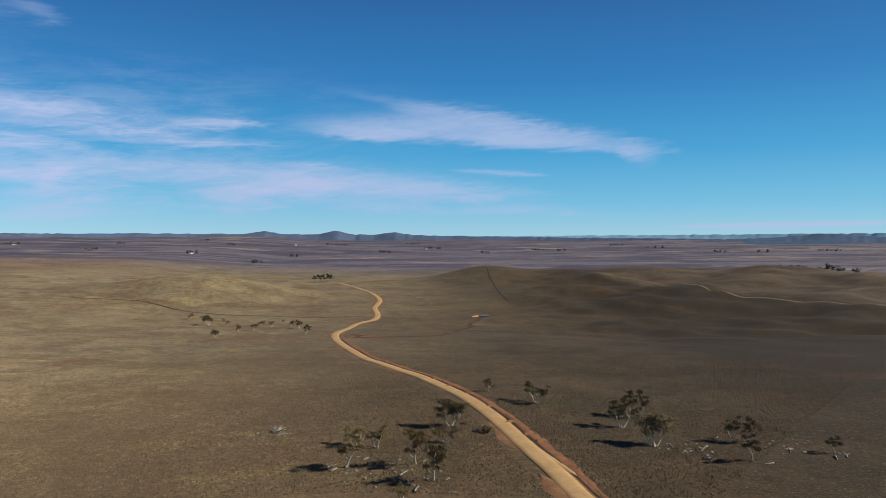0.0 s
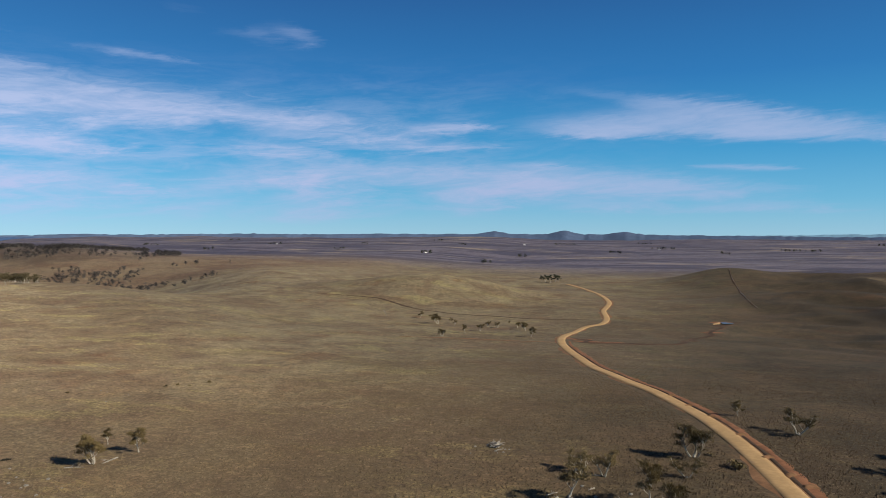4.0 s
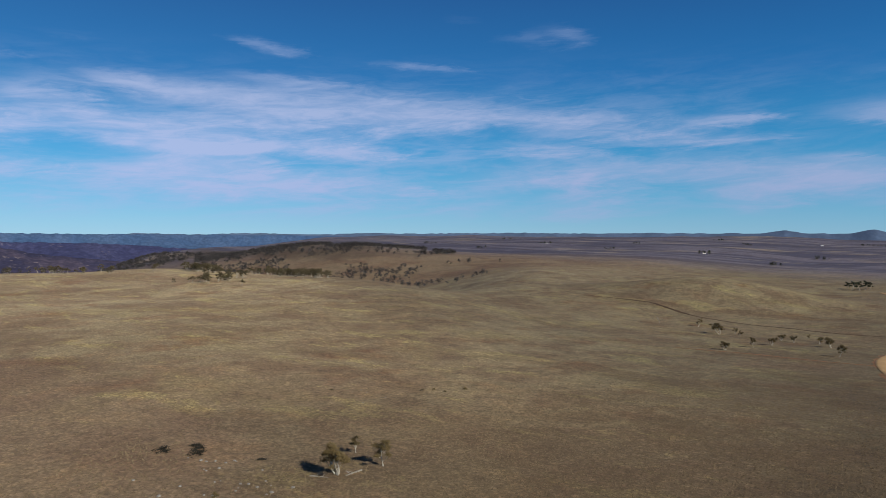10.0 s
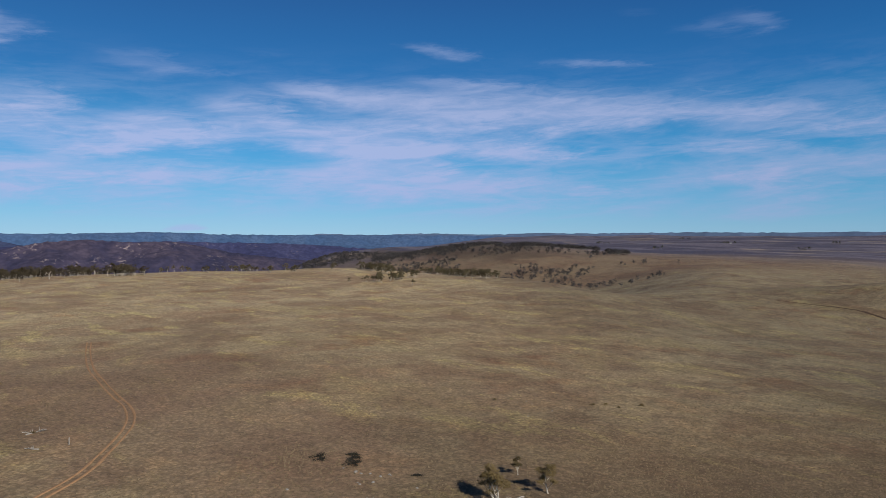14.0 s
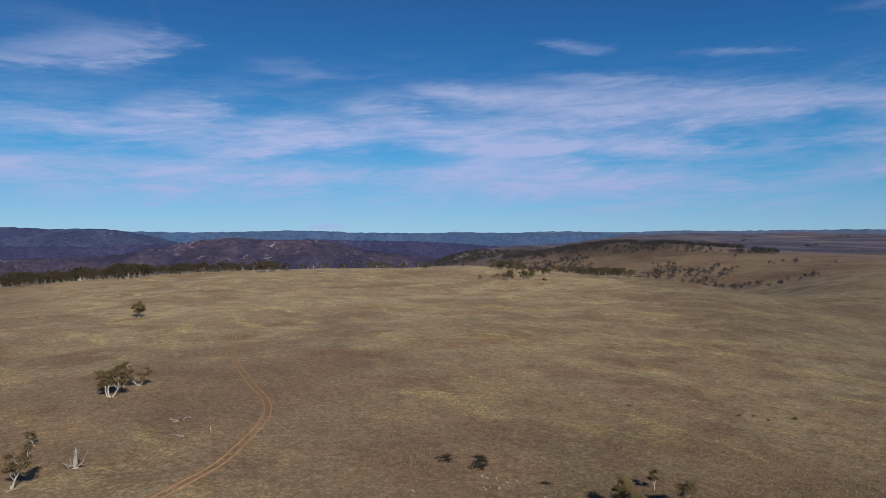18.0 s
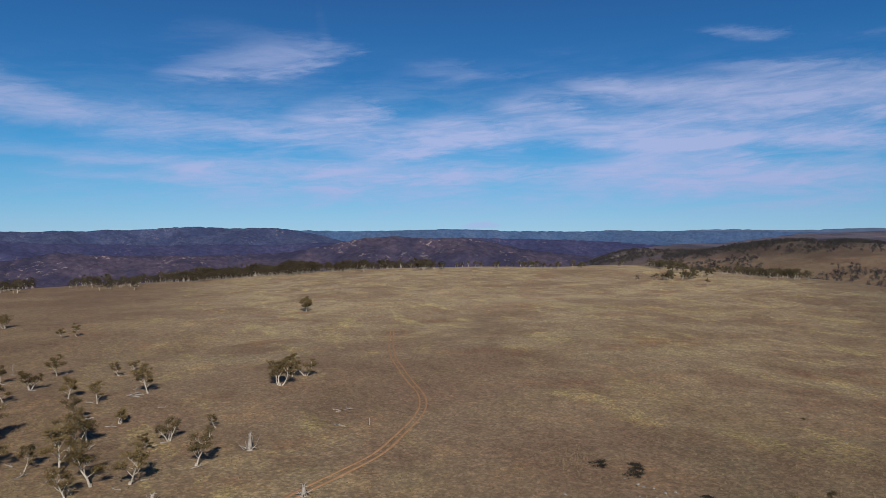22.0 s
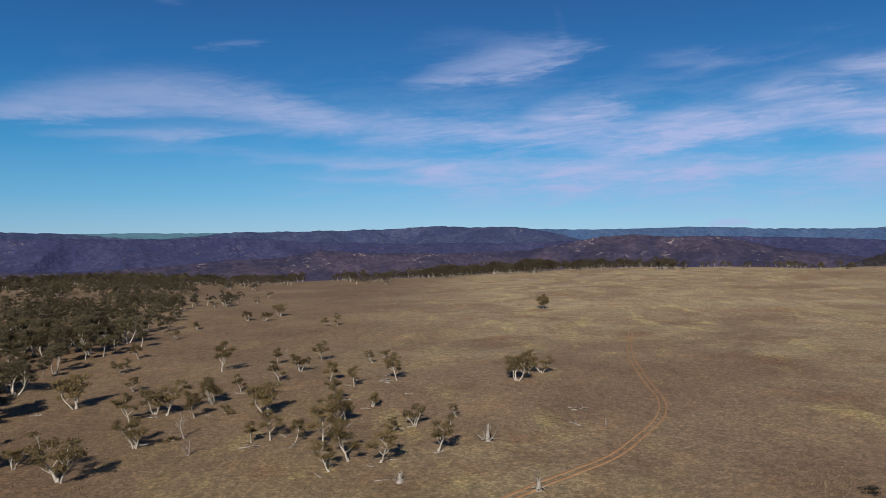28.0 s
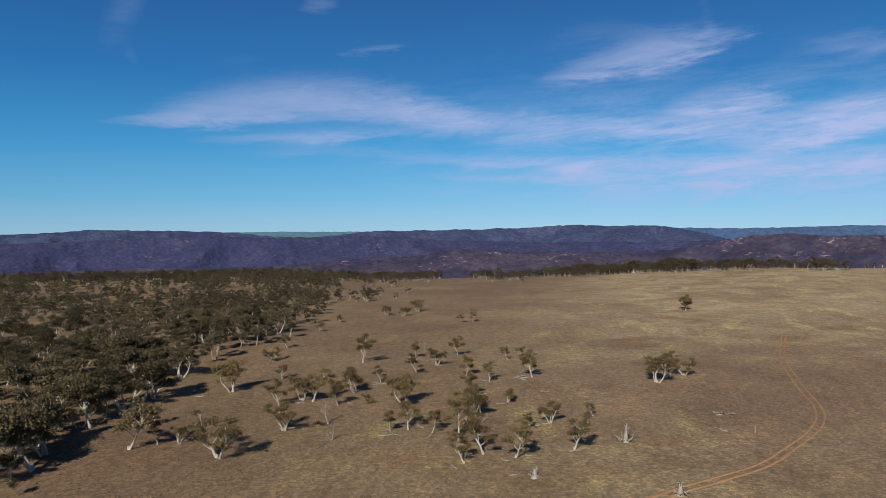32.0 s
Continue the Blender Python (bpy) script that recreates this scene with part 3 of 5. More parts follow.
def tussock_paint():
    p = Paint("dry_tussock_grass", 0.9)
    rnd = p.node("ShaderNodeNewGeometry").outputs["Random Per Island"]
    at = p.place()
    sep = p.node("ShaderNodeSeparateXYZ")
    p.put(at, sep.inputs[0])
    lean = p.calc("ADD", sep.outputs[0], p.calc("MULTIPLY", sep.outputs[1], -0.1))
    east = p.calc("ADD", lean, p.calc("MULTIPLY", p.calc("SUBTRACT", p.noise(at, 0.008, 5, 0.6), 0.5), 200.0))
    straw = p.mix(rnd, (0.135, 0.101, 0.063), (0.225, 0.172, 0.106))
    straw = p.mix(p.ramp(sep.outputs[1], 90, -40, 0, 0.8), straw, p.mix(rnd, (0.125, 0.087, 0.056), (0.185, 0.13, 0.084)))
    heath = p.mix(rnd, (0.042, 0.031, 0.021), (0.088, 0.064, 0.042))
    return p.done(p.mix(p.ramp(east, -240, 45), straw, heath))


TUSSOCK = tussock_paint()
GRANITE = plain_paint("weathered_granite", (0.22, 0.205, 0.185), 0.35, 1.5, 0.9, 0.03)
WHITEWASH = plain_paint("white_painted_boards", (0.72, 0.70, 0.66), 0.06, 0.6, 0.7, 0.01)
IRON = plain_paint("pale_corrugated_iron", (0.50, 0.52, 0.54), 0.12, 0.6, 0.45, 0.01)


# ---- mesh helpers ----
def mesh_of(name, verts, faces, material, smooth=False):
    me = bpy.data.meshes.new(name)
    me.from_pydata([tuple(v) for v in verts], [], [tuple(f) for f in faces])
    me.materials.append(material)
    if smooth:
        me.polygons.foreach_set("use_smooth", [True] * len(me.polygons))
    me.update()
    return me


def grid_mesh(name, X, Y, Z, material, wrap=False):
    """A sheet of quads over 2-D arrays."""
    n, m = X.shape
    idx = np.arange(n * m).reshape(n, m)
    nxt = np.roll(idx, -1, 1) if wrap else idx[:, 1:]
    cur = idx if wrap else idx[:, :-1]
    quads = np.stack([cur[:-1], nxt[:-1], nxt[1:], cur[1:]], -1).reshape(-1, 4)
    me = bpy.data.meshes.new(name)
    me.vertices.add(n * m)
    me.vertices.foreach_set("co", np.stack([X, Y, Z], -1).astype(np.float32).ravel())
    me.loops.add(quads.size)
    me.loops.foreach_set("vertex_index", quads.astype(np.int32).ravel())
    me.polygons.add(len(quads))
    me.polygons.foreach_set("loop_start", np.arange(0, quads.size, 4, dtype=np.int32))
    me.polygons.foreach_set("use_smooth", np.ones(len(quads), dtype=bool))
    me.materials.append(material)
    me.update(calc_edges=True)
    me.validate()
    return me


# ---- ground ----
def ground_sheet():
    r = np.concatenate([np.linspace(0.5, 60, 12), np.linspace(66, 420, 150), np.geomspace(423, 4850, 210)])
    a = np.concatenate([np.linspace(-50, 155, 1100), np.linspace(156, 309, 90)])
    R, A = np.meshgrid(r, np.radians(a), indexing="ij")
    X, Y = -25 - np.sin(A) * R, 55 + np.cos(A) * R
    return grid_mesh("ground", X, Y, height(X, Y), GROUND, wrap=True)


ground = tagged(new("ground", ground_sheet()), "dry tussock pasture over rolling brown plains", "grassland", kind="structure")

# ---- the road ----
def smooth_line(pts, gap=3.0):
    """A rounded line through a few bends, with points every gap metres."""
    p = np.array(pts, float)
    p = np.vstack([2 * p[0] - p[1], p, 2 * p[-1] - p[-2]])
    out = []
    for i in range(1, len(p) - 2):
        n = max(2, int(np.hypot(*(p[i + 1] - p[i])) / gap))
        s = np.linspace(0, 1, n, endpoint=False)[:, None]
        a, b, c, d = p[i - 1], p[i], p[i + 1], p[i + 2]
        out.append(0.5 * (2 * b + (c - a) * s + (2 * a - 5 * b + 4 * c - d) * s**2 + (3 * b - a - 3 * c + d) * s**3))
    return np.vstack(out + [p[-2:-1]])


def ribbon(name, line, profile, material):
    """A strip along the line: profile rows of offset across and rise over the ground."""
    t = np.gradient(line, axis=0)
    t /= np.linalg.norm(t, axis=1)[:, None]
    nx, ny = -t[:, 1], t[:, 0]
    off, up = np.array(profile).T
    X = line[:, 0:1] + nx[:, None] * off
    Y = line[:, 1:2] + ny[:, None] * off
    return grid_mesh(name, X, Y, height(X, Y) + up, material)


ROAD_BENDS = [(28.9, 133.0), (26.7, 137.9), (24.1, 152.3), (19.7, 170.9), (12.6, 204.7), (3.1, 238.6), (-8.1, 269.9), (-21.6, 296.5), (-38.3, 342.2), (-54.0, 391.9), (-64.3, 432.1), (-68.2, 476.1), (-65.3, 545.1), (-55.0, 570.6), (-54.2, 601.1), (-61.2, 650.0), (-62.3, 714.6), (-80.5, 801.6), (-111.2, 898.0), (-138.9, 969.1)]
road = tagged(new("road", ribbon("road", smooth_line(ROAD_BENDS), [(-2.5, 0.08), (-2.15, 0.3), (-1.1, 0.36), (0, 0.38), (1.1, 0.36), (2.15, 0.3), (2.5, 0.08)], ROAD)), "winding unsealed orange gravel road across the pasture", "road", kind="structure")


def frayed(name, line, half, rise, material, seed, blunt=0.0):
    """Bare earth beside a way, with an uneven edge."""
    t = np.gradient(line, axis=0)
    t /= np.linalg.norm(t, axis=1)[:, None]
    run = np.arange(len(line)) * 0.6
    left = half * (1 + 0.45 * vnoise(run / 7, run * 0 + seed, seed) + 0.25 * vnoise(run / 1.7, run * 0, seed + 1))
    right = half * (1 + 0.45 * vnoise(run / 6, run * 0 + seed, seed + 2) + 0.25 * vnoise(run / 1.9, run * 0, seed + 3))
    rag = vnoise(np.stack([run, run + 90]) / 0.7, run * 0 + 0.5, seed + 5) * 0.6 * (blunt > 0)
    left, right = left * (1 + rag[0]), right * (1 + rag[1])
    ends = np.clip(np.minimum(run, run[-1] - run) / (blunt * run[-1] + 1e-6), 0, 1) ** 0.5
    left, right = left * ends + 0.02, right * ends + 0.02
    off = np.stack([-left, -left * 0.6, 0 * left, right * 0.6, right], 1)
    X, Y = line[:, 0:1] - t[:, 1:2] * off, line[:, 1:2] + t[:, 0:1] * off
    return grid_mesh(name, X, Y, height(X, Y) + rise * np.array([-0.3, 0.8, 1, 0.8, -0.3]), material)


tagged(new("verge", frayed("verge", smooth_line(ROAD_BENDS, 1.5), 3.9, 0.1, VERGE, 11)), "graded red clay verge along the road", "verge", kind="structure")
CREEK = [(-62, 455), (-49, 437), (-32, 439), (-15, 437), (2, 468), (19, 533), (30, 583), (44, 606)]
creek_line = smooth_line(CREEK, 2.0)
sway = np.arange(len(creek_line)) * 0.16
creek_line = creek_line + np.stack([2.2 * np.sin(sway * 2.3) + 3 * vnoise(sway, sway * 0, 23), 2.5 * np.cos(sway * 1.7) + 3 * vnoise(sway, sway * 0 + 4, 24)], 1) * np.clip(np.minimum(sway, sway[-1] - sway), 0, 1)[:, None]
tagged(new("gully", frayed("gully", creek_line + (1.2, 2.4), 1.9, 0.17, SOIL, 22)), "dark undercut bank of the dry creek", "gully", kind="structure")
for n, (cx, cy, half) in enumerate(((-58, 452, 3.0), (-50, 440, 2.6), (-36, 441, 3.0), (22, 545, 2.4), (30, 606, 2.2))):
    tagged(new("bare_earth", frayed("bare_earth", smooth_line([(cx - 9, cy - 1), (cx, cy), (cx + 9, cy + 1.5)], 1.0), half * 1.3, 0.14, RED_EARTH, 80 + 3 * n, 0.5)), "scalded red earth beside the creek", "bare ground", kind="structure")
tagged(new("creek_bed", frayed("creek_bed", creek_line, 2.3, 0.12, CREEK_EARTH, 21)), "eroded red earth along a dry creek", "creek", kind="structure")
GULLY = [(-330, 640), (-270, 640), (-210, 610), (-140, 590), (-95, 585), (-66, 590)]
tagged(new("gully", frayed("gully", smooth_line(GULLY, 2.0), 2.1, 0.12, SOIL, 25, 0.35)), "dark eroded gully below the knoll", "gully", kind="structure")
GULLY_B = [(-160, 420), (-120, 428), (-85, 425), (-62, 430)]
tagged(new("gully", frayed("gully", smooth_line(GULLY_B, 2.0), 1.7, 0.1, VERGE, 29, 0.45)), "shallow eroded gully beside the gum trees", "gully", kind="structure")
TRACK = [(-150, 52), (-160, 61), (-168, 68), (-176, 76), (-186, 85), (-200, 93), (-216, 101), (-230, 106), (-247, 109), (-266, 110), (-290, 112), (-327, 116), (-372, 124), (-409, 132)]
track_line = smooth_line(TRACK, 1.5)
for side in (-0.95, 0.95):
    tt = np.gradient(track_line, axis=0)
    tt /= np.linalg.norm(tt, axis=1)[:, None]
    rut = track_line + np.stack([-tt[:, 1], tt[:, 0]], 1) * side
    tagged(new("wheel_track", frayed("wheel_track", rut, 0.38, 0.2, RUT, 31 + int(side * 10))), "worn orange wheel rut through the grass", "track", kind="structure")


def pond():
    a = np.linspace(0, 2 * np.pi, 48, endpoint=False)
    k = 1 + 0.12 * np.sin(3 * a + 1) + 0.06 * np.sin(5 * a)
    x, y = 34 + 4.5 * np.cos(a) * k, 597 + 5.5 * np.sin(a) * k
    z = float(height(34, 597)) + 0.45
    verts = [(34, 597, z)] + [(p, q, z) for p, q in zip(x, y)]
    return mesh_of("pond", verts, [(0, i + 1, (i + 1) % 48 + 1) for i in range(48)], WATER)


tagged(new("water", pond()), "small farm dam of still blue water", "pond", kind="structure")

# drains and bared earth beside the road
road_line = smooth_line(ROAD_BENDS, 1.5)
rt = np.gradient(road_line, axis=0)
rt /= np.linalg.norm(rt, axis=1)[:, None]
drain = (road_line - np.stack([-rt[:, 1], rt[:, 0]], 1) * 3.4)[road_line[:, 1] < 420]
tagged(new("roadside_drain", frayed("roadside_drain", drain, 0.55, 0.16, SOIL, 61)), "dark shallow drain along the road", "drain", kind="structure")
shoulder = (road_line - np.stack([-rt[:, 1], rt[:, 0]], 1) * 4.9)[road_line[:, 1] < 440]
tagged(new("verge", frayed("verge", shoulder, 1.2, 0.09, RED_EARTH, 63, 0.1)), "raw red earth bared along the road's drain", "verge", kind="structure")
SCRAPE = [(22.0, 169), (24.4, 161.5), (26.8, 154.5), (28.0, 150)]
tagged(new("bare_earth", frayed("bare_earth", smooth_line(SCRAPE, 1.0), 1.7, 0.3, ROAD, 65, 0.5)), "pale scraped earth beside the road", "bare ground", kind="structure")
SCALD = [(20.2, 151), (22.2, 144), (24.2, 136), (26, 129)]
tagged(new("bare_earth", frayed("bare_earth", smooth_line(SCALD, 1.0), 2.2, 0.18, VERGE, 68, 0.4)), "raw red earth below the road", "bare ground", kind="structure")
# an earth-coloured farm track over the grazed land, and the fence line on the hill
FARM_TRACK = [(190, 884), (245, 850), (263, 755), (276, 690), (314, 652), (346, 620), (366, 598), (400, 560)]
tagged(new("farm_track", frayed("farm_track", smooth_line(FARM_TRACK, 2.0), 1.6, 0.16, STRIP, 71)), "pale farm track behind the dark hill", "track", kind="structure")
FENCE = [(58, 950), (58, 889), (61, 833), (60, 727), (64, 690)]
tagged(new("fence_strip", frayed("fence_strip", smooth_line(FENCE, 2.0), 1.1, 0.14, SOIL, 73)), "dark ungrazed strip along the fence", "grass strip", kind="structure")
fence = tagged(new("fence"), "post and wire fence running over the hill", "fence")
pv, pf = [(-0.09, -0.09, -0.3), (0.09, -0.09, -0.3), (0.09, 0.09, -0.3), (-0.09, 0.09, -0.3), (-0.08, -0.08, 1.25), (0.08, -0.08, 1.25), (0.08, 0.08, 1.25), (-0.08, 0.08, 1.25)], [(0, 1, 5, 4), (1, 2, 6, 5), (2, 3, 7, 6), (3, 0, 4, 7), (4, 5, 6, 7)]
POST = mesh_of("post", pv, pf, DEADWOOD)
fence_line = smooth_line(FENCE, 5.0)
for px, py in fence_line:
    ob = new("post", POST)
    ob.parent = fence
    ob.matrix_basis = Matrix.Translation((px, py, float(height(px, py))))
for up in (0.45, 0.8, 1.15):
    ob = new("wire", ribbon("wire", fence_line, [(-0.02, up), (0.0, up + 0.03), (0.02, up)], DEADWOOD))
    ob.parent = fence
tagged(new("bare_earth", frayed("bare_earth", smooth_line([(24, 590), (27, 595), (29, 603)], 1.0), 2.2, 0.6, ROAD, 97, 0.4)), "orange earth wall of the farm dam", "dam wall", kind="structure")

# ---- distant ranges ----
def crest(az, marks, blur):
    """Skyline elevation in degrees at an azimuth, through a few summits."""
    a, e = np.array(marks).T
    k = np.interp(az, a, e)
    return (k + np.interp(az - blur, a, e) + np.interp(az + blur, a, e)) / 3


def slope_points(A, S, marks, near, far, foot, rough, seed, eye=(-25, 58), blur=0.8):
    """Points of a mountain front at azimuth A: S runs from its foot (0) over the crest (1) down behind it."""
    arc = np.radians(A) * far
    spur = 1 - 2 * np.abs(vnoise(arc / 330 + S * 0.7, S * 1.3, seed))
    rib = 1 - 2 * np.abs(vnoise(arc / 120 - S * 0.5, S * 2.1, seed + 1))
    body = np.clip(S, 0, 1)
    R = near + (far - near) * S - (spur * 0.1 + rib * 0.03) * (far - near) * np.sin(np.pi * body) * min(1.0, rough / 20)
    top = 50 + far * np.tan(np.radians(crest(A, marks, blur)))
    Z = foot + (top - foot) * (0.25 * body + 0.75 * body**1.4)
    Z = Z + rough * (0.5 * spur + 0.22 * rib + 0.08 * vnoise(arc / 45, S * 6, seed + 3)) * np.sin(np.pi * body)
    Z = Z + 2.5 * vnoise(A / 0.35, S * 3, seed + 2) * body - 260 * np.clip(S - 1, 0, 1)
    return eye[0] - np.sin(np.radians(A)) * R, eye[1] + np.cos(np.radians(A)) * R, Z


def far_range(name, marks, near, far, foot, rough, material, seed, blur=0.8):
    az = np.arange(marks[0][0], marks[-1][0], 0.08)
    S, A = np.meshgrid(np.linspace(0, 1.12, 64), az, indexing="ij")
    return grid_mesh(name, *slope_points(A, S, marks, near, far, foot, rough, seed, blur=blur), material)


def clearing(a0, a1, s0, s1, shape, seed):
    """A pale cleared paddock lying on a mountain front: shape holds the front's own numbers."""
    u, v = np.meshgrid(np.linspace(-1, 1, 40), np.linspace(-1, 1, 12), indexing="ij")
    edge = np.clip(1 - u * u, 0, 1) ** 0.5 * (0.75 + 0.35 * vnoise(u * 4, v * 0, seed))
    A, S = (a0 + a1) / 2 + (a1 - a0) / 2 * u, (s0 + s1) / 2 + (s1 - s0) / 2 * v * edge + 0.02 * vnoise(u * 3, v * 0, seed + 1)
    X, Y, Z = slope_points(A, S, *shape)
    return grid_mesh("clearing", X + (-25 - X) * 0.004, Y + (58 - Y) * 0.004, Z + 2.0, CLEARED)


MAIN = [(78, -2.0), (81, -1.2), (84, -0.35), (86, 0.1), (87.5, 0.34), (89, 0.38), (91, 0.34), (94, 0.48), (96, 0.38), (97.5, 0.28), (99, 0.22), (100, 0.26), (101.5, 0.14), (103, 0.2), (104.5, 0.12), (106, 0.16), (107.5, 0.08), (109, 0.14), (110.5, 0.05), (112.5, -0.2), (115, -0.35), (117.5, -0.25), (119.5, -0.02), (121, 0.1), (124, 0.22), (128, 0.3), (130, 0.36), (132, 0.2), (136, 0.02), (145, 0.1), (165, 0.0)]
MAIN_FRONT = (MAIN, 3700, 4400, -165, 34, 41)
tagged(new("backdrop", far_range("backdrop", *MAIN_FRONT[:5], FOREST_SLATE, 41, 0.3)), "forested mountain range, dark slate with haze", "mountains", kind="structure")
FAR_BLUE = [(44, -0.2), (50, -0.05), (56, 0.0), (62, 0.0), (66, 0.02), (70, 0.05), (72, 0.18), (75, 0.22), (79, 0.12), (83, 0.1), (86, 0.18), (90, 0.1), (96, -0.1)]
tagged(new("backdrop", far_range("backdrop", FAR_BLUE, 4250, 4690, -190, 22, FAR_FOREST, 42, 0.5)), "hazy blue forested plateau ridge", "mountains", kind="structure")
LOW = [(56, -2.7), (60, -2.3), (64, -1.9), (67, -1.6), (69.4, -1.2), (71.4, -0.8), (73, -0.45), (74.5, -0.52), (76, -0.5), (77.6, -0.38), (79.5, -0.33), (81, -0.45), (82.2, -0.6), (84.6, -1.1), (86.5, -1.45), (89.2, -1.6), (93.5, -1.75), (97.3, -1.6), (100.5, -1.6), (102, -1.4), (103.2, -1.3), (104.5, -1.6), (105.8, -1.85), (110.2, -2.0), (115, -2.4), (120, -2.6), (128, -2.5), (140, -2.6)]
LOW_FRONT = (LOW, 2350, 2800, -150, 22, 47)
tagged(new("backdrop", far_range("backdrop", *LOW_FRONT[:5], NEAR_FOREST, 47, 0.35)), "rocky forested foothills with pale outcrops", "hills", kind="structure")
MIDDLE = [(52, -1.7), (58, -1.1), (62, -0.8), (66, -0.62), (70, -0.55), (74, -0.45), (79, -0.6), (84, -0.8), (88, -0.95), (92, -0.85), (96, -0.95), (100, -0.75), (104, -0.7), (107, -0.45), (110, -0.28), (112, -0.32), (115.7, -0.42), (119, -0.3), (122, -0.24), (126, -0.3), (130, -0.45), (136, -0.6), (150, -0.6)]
tagged(new("backdrop", far_range("backdrop", MIDDLE, 3050, 3550, -175, 26, MID_FOREST, 44, 0.5)), "wooded spurs below the range, purple with haze", "hills", kind="structure")
for a0, a1, s0, s1, front, seed in ((91.2, 96.2, 0.52, 0.6, LOW_FRONT, 3), (91.8, 92.9, 0.5, 0.56, MAIN_FRONT, 5), (88.4, 89.6, 0.52, 0.57, MAIN_FRONT, 7), (100.6, 101.4, 0.42, 0.46, LOW_FRONT, 9), (74.5, 77.0, 0.25, 0.31, LOW_FRONT, 11)):
    tagged(new("clearing", clearing(a0, a1, s0, s1, front, seed)), "pale cleared paddock among forested slopes", "clearing", kind="structure")
EASTERN = [(-62, 0.2), (-50, 0.34), (-40, 0.3), (-33, 0.38), (-27, 0.33), (-21, 0.27), (-15, 0.2), (-9, 0.14), (-3, 0.05), (0, -0.1)]
tagged(new("backdrop", far_range("backdrop", EASTERN, 4700, 4820, 0, 1, PALE_RANGE, 53)), "mountains on the eastern horizon, pale blue with haze", "mountains", kind="structure")
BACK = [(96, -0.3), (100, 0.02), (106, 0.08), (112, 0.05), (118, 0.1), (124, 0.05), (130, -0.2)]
tagged(new("backdrop", far_range("backdrop", BACK, 4650, 4800, 0, 2, TEAL_RIDGE, 51)), "far mountain ridge, blue-green with haze", "mountains", kind="structure")
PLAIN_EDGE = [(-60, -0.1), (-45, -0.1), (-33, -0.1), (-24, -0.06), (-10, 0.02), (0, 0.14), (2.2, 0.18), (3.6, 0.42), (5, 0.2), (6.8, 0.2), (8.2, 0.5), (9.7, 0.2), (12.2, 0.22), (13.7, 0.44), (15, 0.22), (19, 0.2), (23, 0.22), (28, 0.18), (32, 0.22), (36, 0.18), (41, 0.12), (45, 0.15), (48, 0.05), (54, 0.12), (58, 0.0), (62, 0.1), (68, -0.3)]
tagged(new("backdrop", far_range("backdrop", PLAIN_EDGE, 4350, 4780, -200, 3, PLAIN_RANGE, 55, 0.2)), "low haze-blue hills and volcanic cones along the horizon", "hills", kind="structure")
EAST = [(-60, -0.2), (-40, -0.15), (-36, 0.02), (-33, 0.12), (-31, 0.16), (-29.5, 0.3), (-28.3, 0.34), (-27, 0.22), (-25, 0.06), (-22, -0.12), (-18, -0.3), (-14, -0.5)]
tagged(new("backdrop", far_range("backdrop", EAST, 4000, 4500, 0, 6, HILL_BLUE, 59, 0.4)), "wooded hill on the plain, dark blue with haze", "hills", kind="structure")


# ---- trees ----
def tube(path, radii, sides, verts, faces):
    """Adds a tapered tube along a path."""
    start = len(verts)
    for i, (p, r) in enumerate(zip(path, radii)):
        d = (path[min(i + 1, len(path) - 1)] - path[max(i - 1, 0)]).normalized()
        side = d.orthogonal().normalized()
        other = d.cross(side)
        for k in range(sides):
            a = 2 * math.pi * k / sides
            verts.append(p + (side * math.cos(a) + other * math.sin(a)) * r)
    for i in range(len(path) - 1):
        for k in range(sides):
            a, b = start + i * sides + k, start + i * sides + (k + 1) % sides
            faces.append((a, b, b + sides, a + sides))


def grow(rng, p, d, length, radius, level, top, verts, faces, ends, spread):
    path, radii = [p], [radius]
    for i in range(4):
        d = (d + Vector((rng.uniform(-1, 1), rng.uniform(-1, 1), rng.uniform(-0.35, 0.6))) * 0.2).normalized()
        p = p + d * length / 4
        path.append(p)
        radii.append(radius * (1 - 0.11 * (i + 1)))
    tube(path, radii, 7 if level == 0 else 5, verts, faces)
    if level >= top:
        ends.append((p, level))
        return
    turn = rng.uniform(0, 6.28)
    count = rng.choice((2, 3, 3)) if level else rng.choice((2, 3))
    for n in range(count):
        a = turn + n * 6.283 / count + rng.uniform(-0.5, 0.5)
        out = Vector((math.cos(a), math.sin(a), 0))
        nd = (d * 0.7 + out * rng.uniform(0.45, 1.05) * spread * 0.9 + Vector((0, 0, rng.uniform(0.0, 0.35)))).normalized()
        grow(rng, p, nd, length * rng.uniform(0.72, 0.98), radii[-1] * 0.72, level + 1, top, verts, faces, ends, spread)
    if level == top - 1 or rng.random() < 0.4:
        ends.append((p, level))


